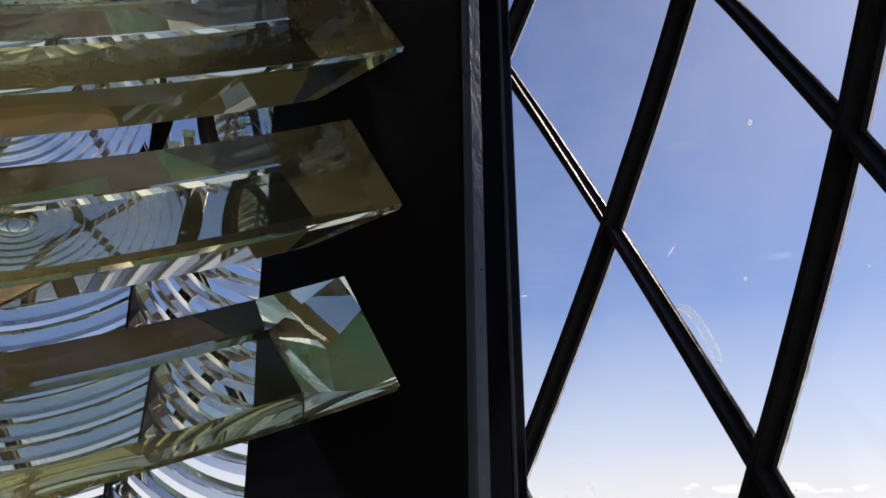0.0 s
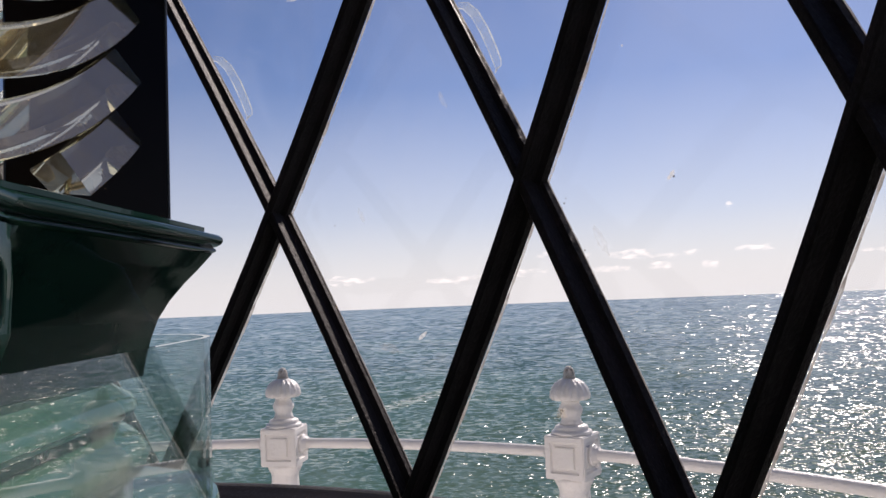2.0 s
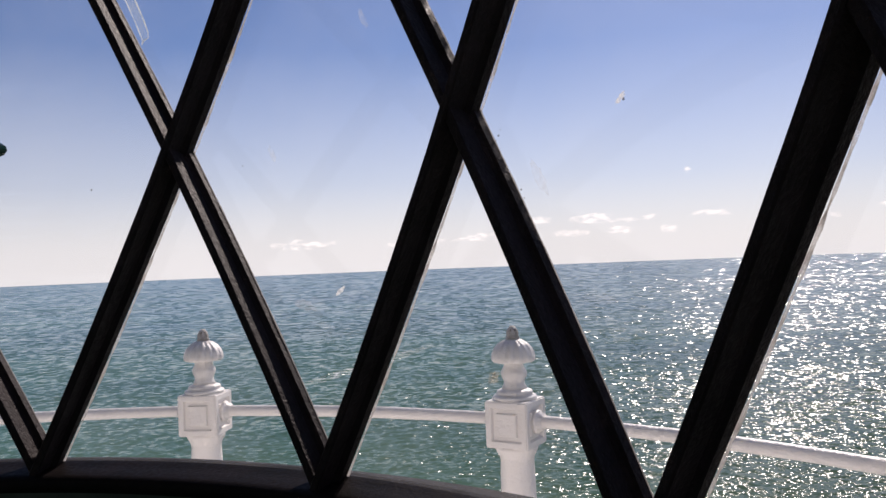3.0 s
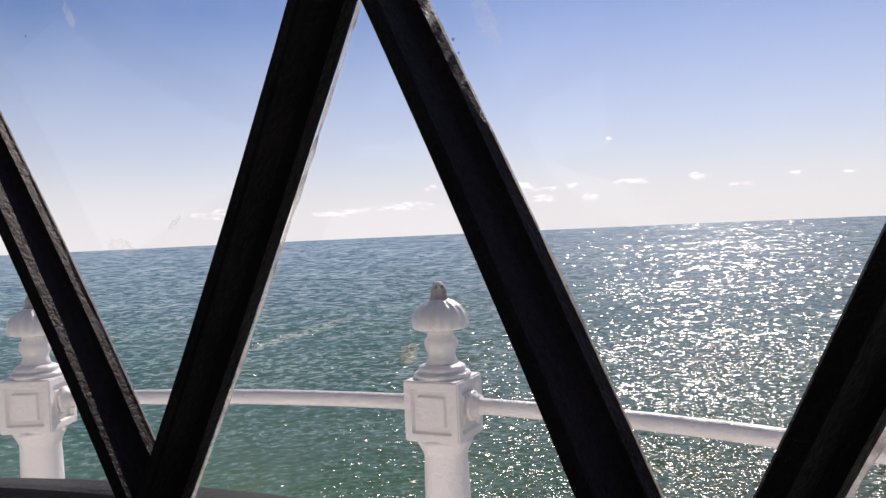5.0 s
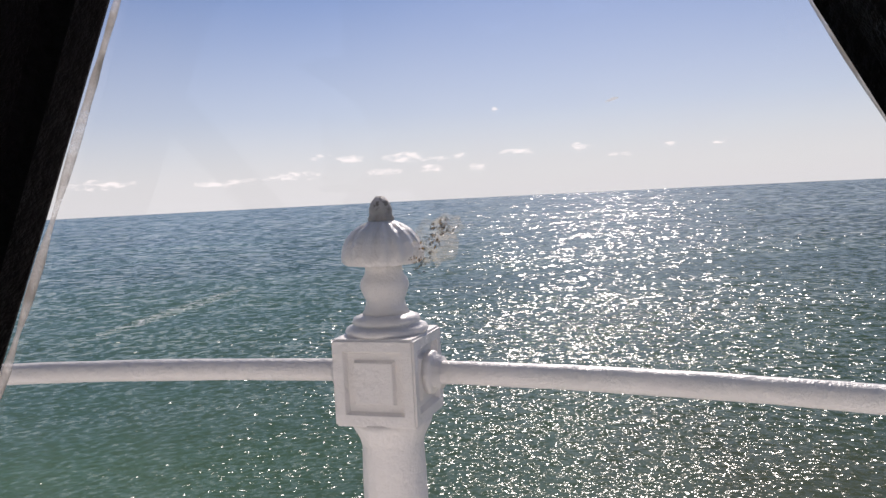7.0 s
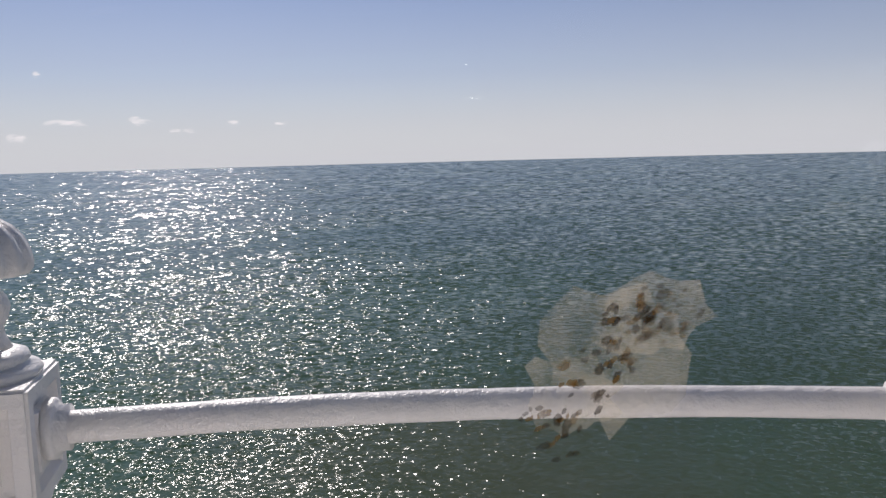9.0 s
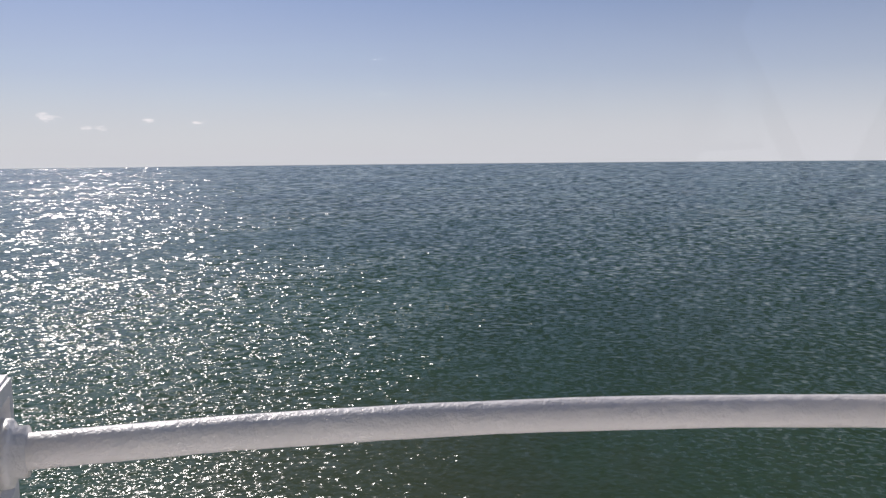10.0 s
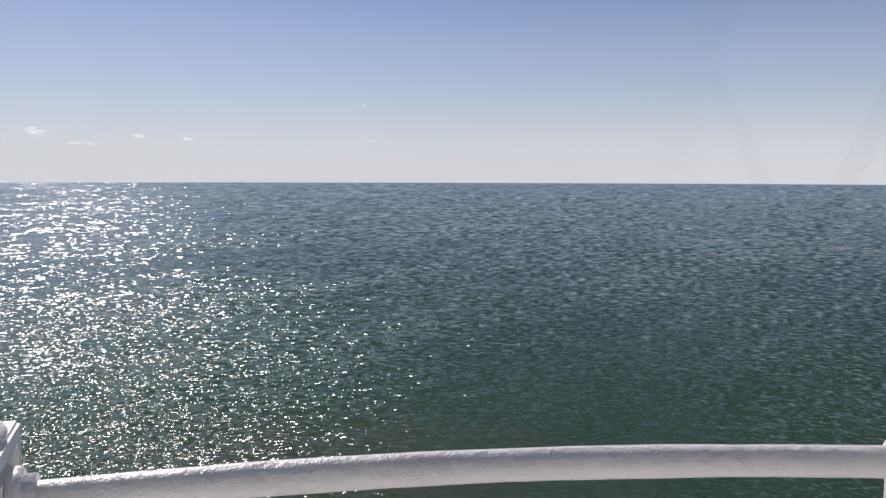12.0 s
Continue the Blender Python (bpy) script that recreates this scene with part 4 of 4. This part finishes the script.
for k in range(6):
    # one bent sheet from the middle of a side to the middle of the next
    idx = [(k * per - per // 2 + 6 + i) % ring_n for i in range(per + 1)]
    vs = [sheet_v[q * ring_n + i] for i in idx for q in range(4)]
    cut = 0.0025
    for q in range(4):
        vs[q] = vs[q].lerp(vs[4 + q], cut / max(1e-6, (vs[4 + q] - vs[q]).length))
        vs[-4 + q] = vs[-4 + q].lerp(vs[-8 + q], cut / max(1e-6, (vs[-8 + q] - vs[-4 + q]).length))
    fs = [(i * 4 + q, i * 4 + (q + 1) % 4, i * 4 + 4 + (q + 1) % 4, i * 4 + 4 + q) for i in range(per) for q in range(4)] + [(0, 1, 2, 3), tuple(per * 4 + q for q in (3, 2, 1, 0))]
    ob = part_mesh("glass_sheet", mesh_of("glass_sheet", vs, fs, SHIELD), shield)
    ob.visible_shadow = False
    bm = bmesh.new()
    bmesh.ops.create_uvsphere(bm, u_segments=12, v_segments=8, radius=0.008)
    bmesh.ops.translate(bm, vec=vs[per * 2 + 1] + Vector((0, 0, 0.022)), verts=bm.verts)
    part("clip", bm, GREY, shield, "small round metal clip", True)

# ---------------------------------------------------------------- the lens
Z_F, Z_LO, Z_HI, U_C = 2.88, 1.5888, 4.170, 0.52
U_M, R_FINE = 0.462, 0.50            # mullion; inner zone of fine rings
lens = empty("lighthouse_lens", Matrix.Translation(AXIS))
tagged(lens, "large six-sided lighthouse lens of glass prisms in black plates", "lens")


def plate_part(name, a, b, z0, z1, thick, strip):
    """An upright black plate from plan point a (outer edge) to b."""
    run = (b - a).normalized()
    side = Vector((-run.y, run.x, 0)) * thick / 2
    bm = bmesh.new()
    vs = [bm.verts.new((p.x, p.y, z)) for z in (z0, z1) for p in (a - side, b - side, b + side, a + side)]
    for f in ((3, 2, 1, 0), (4, 5, 6, 7), (0, 1, 5, 4), (1, 2, 6, 5), (2, 3, 7, 6), (3, 0, 4, 7)):
        bm.faces.new([vs[i] for i in f])
    bmesh.ops.bevel(bm, geom=bm.edges[:], offset=0.0008, segments=1, affect="EDGES")
    pl = part(name, bm, BLACK, lens, "glossy black upright frame plate")
    if strip:
        bm = box_bm(strip, 0.004, z1 - z0, (0, 0, (z0 + z1) / 2), 0.0008, 1)
        m = Matrix.Translation(a - run * 0.0022) @ Vector((-run.x, -run.y, 0)).to_track_quat("Y", "Z").to_matrix().to_4x4()
        bmesh.ops.transform(bm, matrix=m, verts=bm.verts)
        part("edge_strip", bm, STRIP, pl, "thin grey metal edge strip")
    return pl


# corner plates point to the axis; one stands deeper and skewed
for k in range(6):
    turn = Matrix.Rotation(radians(60) * k, 3, "Z")
    a = turn @ V_A
    b = Vector((0.716, 0.455, 0)) - AXIS if k == 1 else a - a.normalized() * 0.108
    plate_part("frame_plate", a, b, Z_LO, Z_HI, 0.0075, 0.0085)
    for z0, z1 in ((Z_LO, Z_F - R_FINE - 0.01), (Z_F + R_FINE + 0.01, Z_HI)):
        a2, b2 = turn @ on_face(U_M, 0.0, 0), turn @ on_face(U_M - 0.020, 0.103, 0)
        plate_part("frame_plate", a2, b2, z0, z1, 0.006, 0.007)
for nm, z in (("base_ring", Z_LO - 0.0004), ("top_ring", Z_HI)):
    hex_part(nm, [(-0.115, z), (-0.085, z), (-0.085, z + 0.006), (-0.115, z + 0.006)], 0.01, BLACK, lens)

# section of an outer prism: (change of radius, depth behind the face)
OUTER = [(0.000, 0.022), (-0.005, 0.064), (-0.030, 0.082), (-0.033, 0.0815), (-0.0500, 0.049), (-0.0495, 0.046), (-0.0015, 0.021)]


def prism_mesh(r, uc, lo, hi, up, theta0, theta1, glass):
    """An arc of one ring; lo, hi: limits of u as (u at the face, slope by depth)."""
    n = max(8, int(r * abs(theta1 - theta0) / 0.03))
    cols = []
    for dr, w in OUTER:
        q = r + dr
        ends = []
        for (u0, slope), th in ((lo, theta0), (hi, theta1)):
            if u0 is None:
                ends.append(th)
            else:
                ends.append(math.asin(max(-0.97, min(0.97, (u0 + slope * w - uc) / q))))
        cols.append([(ends[0] + (ends[1] - ends[0]) * i / n, q, w) for i in range(n + 1)])
    m = len(OUTER)
    verts = [on_face(uc + q * math.sin(t), w, Z_F + (q if up else -q) * math.cos(t)) for i in range(n + 1) for t, q, w in (c[i] for c in cols)]
    faces = [(i * m + q, i * m + (q + 1) % m, (i + 1) * m + (q + 1) % m, (i + 1) * m + q) for i in range(n) for q in range(m)]
    faces += [tuple(range(m)), tuple(reversed([n * m + q for q in range(m)]))]
    bm = bmesh.new()
    me = mesh_of("tmp", verts, faces, glass)
    bm.from_mesh(me)
    bpy.data.meshes.remove(me)
    bmesh.ops.recalc_face_normals(bm, faces=bm.faces[:])
    out = bpy.data.meshes.new("prism")
    bm.to_mesh(out)
    bm.free()
    out.materials.append(glass)
    out.polygons.foreach_set("use_smooth", [True] * len(out.polygons))
    out.set_sharp_from_angle(angle=radians(25))
    return out


def face_prisms(hi_edge, glass, glass_right, uc=U_C, largest=1.390, pitch=0.070, lift=0.014):
    made = []
    reach = Z_F - Z_LO - lift
    left, mid_l, mid_r = (0.006, 0.577), (U_M - 0.004, -0.19), (U_M + 0.004, -0.19)
    for i in range(12):
        r = largest - pitch * i
        for lo, hi in ((left, mid_l), (mid_r, hi_edge)):
            t0 = math.asin(max(-0.97, min(0.97, (lo[0] - uc) / r)))
            t1 = math.asin(max(-0.97, min(0.97, (hi[0] - uc) / r)))
            a, b = lo, hi
            if r > reach:
                cut = math.acos(reach / r)
                if hi is mid_l:
                    if t0 > -cut - 0.03:
                        continue
                    if -cut < t1:
                        t1, b = -cut, (None, 0)
                else:
                    if t1 < cut + 0.03:
                        continue
                    if cut > t0:
                        t0, a = cut, (None, 0)
            for up in (False, True):
                made.append(prism_mesh(r, uc, a, b, up, t0, t1, glass if hi is mid_l else glass_right))
    return made


def fine_rings(glass):
    """Stepped rings of the inner zone and the round boss in their middle."""
    made = []
    for i in range(13):
        r = 0.075 + 0.0315 * i
        sec = [(r - 0.0155, 0.062), (r + 0.0150, 0.062), (r + 0.0150, 0.050), (r - 0.0150, 0.030 + 0.010 * (1 - i / 13))]
        n = 28 + 4 * i
        verts = [on_face(U_C + q * math.sin(2 * math.pi * k / n), w, Z_F - q * math.cos(2 * math.pi * k / n)) for k in range(n) for q, w in sec]
        faces = [(k * 4 + q, k * 4 + (q + 1) % 4, ((k + 1) % n) * 4 + (q + 1) % 4, ((k + 1) % n) * 4 + q) for k in range(n) for q in range(4)]
        me = mesh_of("prism", verts, faces, glass, True)
        me.set_sharp_from_angle(angle=radians(25))
        made.append(me)
    prof = [(0.0, 0.062), (0.059, 0.062), (0.059, 0.050), (0.040, 0.036), (0.020, 0.030), (0.0, 0.028)]
    n = 32
    verts = [on_face(U_C + q * math.sin(2 * math.pi * k / n), w, Z_F - q * math.cos(2 * math.pi * k / n)) for k in range(n) for q, w in prof]
    faces = [(k * 6 + q, k * 6 + q + 1, ((k + 1) % n) * 6 + q + 1, ((k + 1) % n) * 6 + q) for k in range(n) for q in range(5)]
    bull = mesh_of("bulls_eye", verts, faces, glass, True)
    sec = [(R_FINE - 0.008, 0.018), (R_FINE + 0.028, 0.018), (R_FINE + 0.028, 0.075), (R_FINE - 0.008, 0.075)]
    n = 96
    verts = [on_face(U_C + q * math.sin(2 * math.pi * k / n), w, Z_F - q * math.cos(2 * math.pi * k / n)) for k in range(n) for q, w in sec]
    faces = [(k * 4 + q, k * 4 + (q + 1) % 4, ((k + 1) % n) * 4 + (q + 1) % 4, ((k + 1) % n) * 4 + q) for k in range(n) for q in range(4)]
    return made, bull, mesh_of("ring_frame", verts, faces, BLACK)


rings, bull, ring_frame = fine_rings(PRISM)
plain, skewed = face_prisms((SIDE - 0.006, -0.577), PRISM, PRISM), face_prisms((SIDE - 0.008, -1.14), AMBER, STRAW)
olive = face_prisms((SIDE - 0.006, -0.577), OLIVE, OLIVE, SIDE - U_C, 1.340, 0.064, 0.003)
for k in range(6):
    panel = empty("lens_panel")
    panel.parent = lens
    panel.rotation_euler = (0, 0, radians(60) * k)
    for me in (skewed if k == 0 else olive if k == 5 else plain) + rings:
        part_mesh("prism", me, panel).visible_shadow = False
    part_mesh("bulls_eye", bull, panel).visible_shadow = False
    part_mesh("ring_frame", ring_frame, panel, "black iron ring holding the inner glass rings")

# unseen brass lamp table added inside the lens, to give the prisms gold reflections
lamp = empty("lamp_stand_reflector", Matrix.Translation(AXIS))
tagged(lamp, "polished brass lamp stand, unseen, added for gold reflections in the lens", "lamp stand")
part_mesh("table_plate", mesh_of("table_plate", *lathe([(0.0, 1.5888), (0.72, 1.5888), (0.72, 1.601), (0.70, 1.607), (0.0, 1.607)], 64), BRASS), lamp)
part_mesh("column", mesh_of("column", *lathe([(0.0, 1.605), (0.16, 1.605), (0.15, 1.66), (0.07, 1.72), (0.06, 2.40), (0.10, 2.46), (0.10, 2.50), (0.0, 2.50)], 40), BRASS, True), lamp)
part_mesh("lamp_glass", mesh_of("lamp_glass", *lathe([(0.0, 2.501), (0.045, 2.501), (0.065, 2.60), (0.07, 2.80), (0.05, 2.92), (0.0, 2.96)], 28), FROST, True), lamp, "frosted lamp glass")
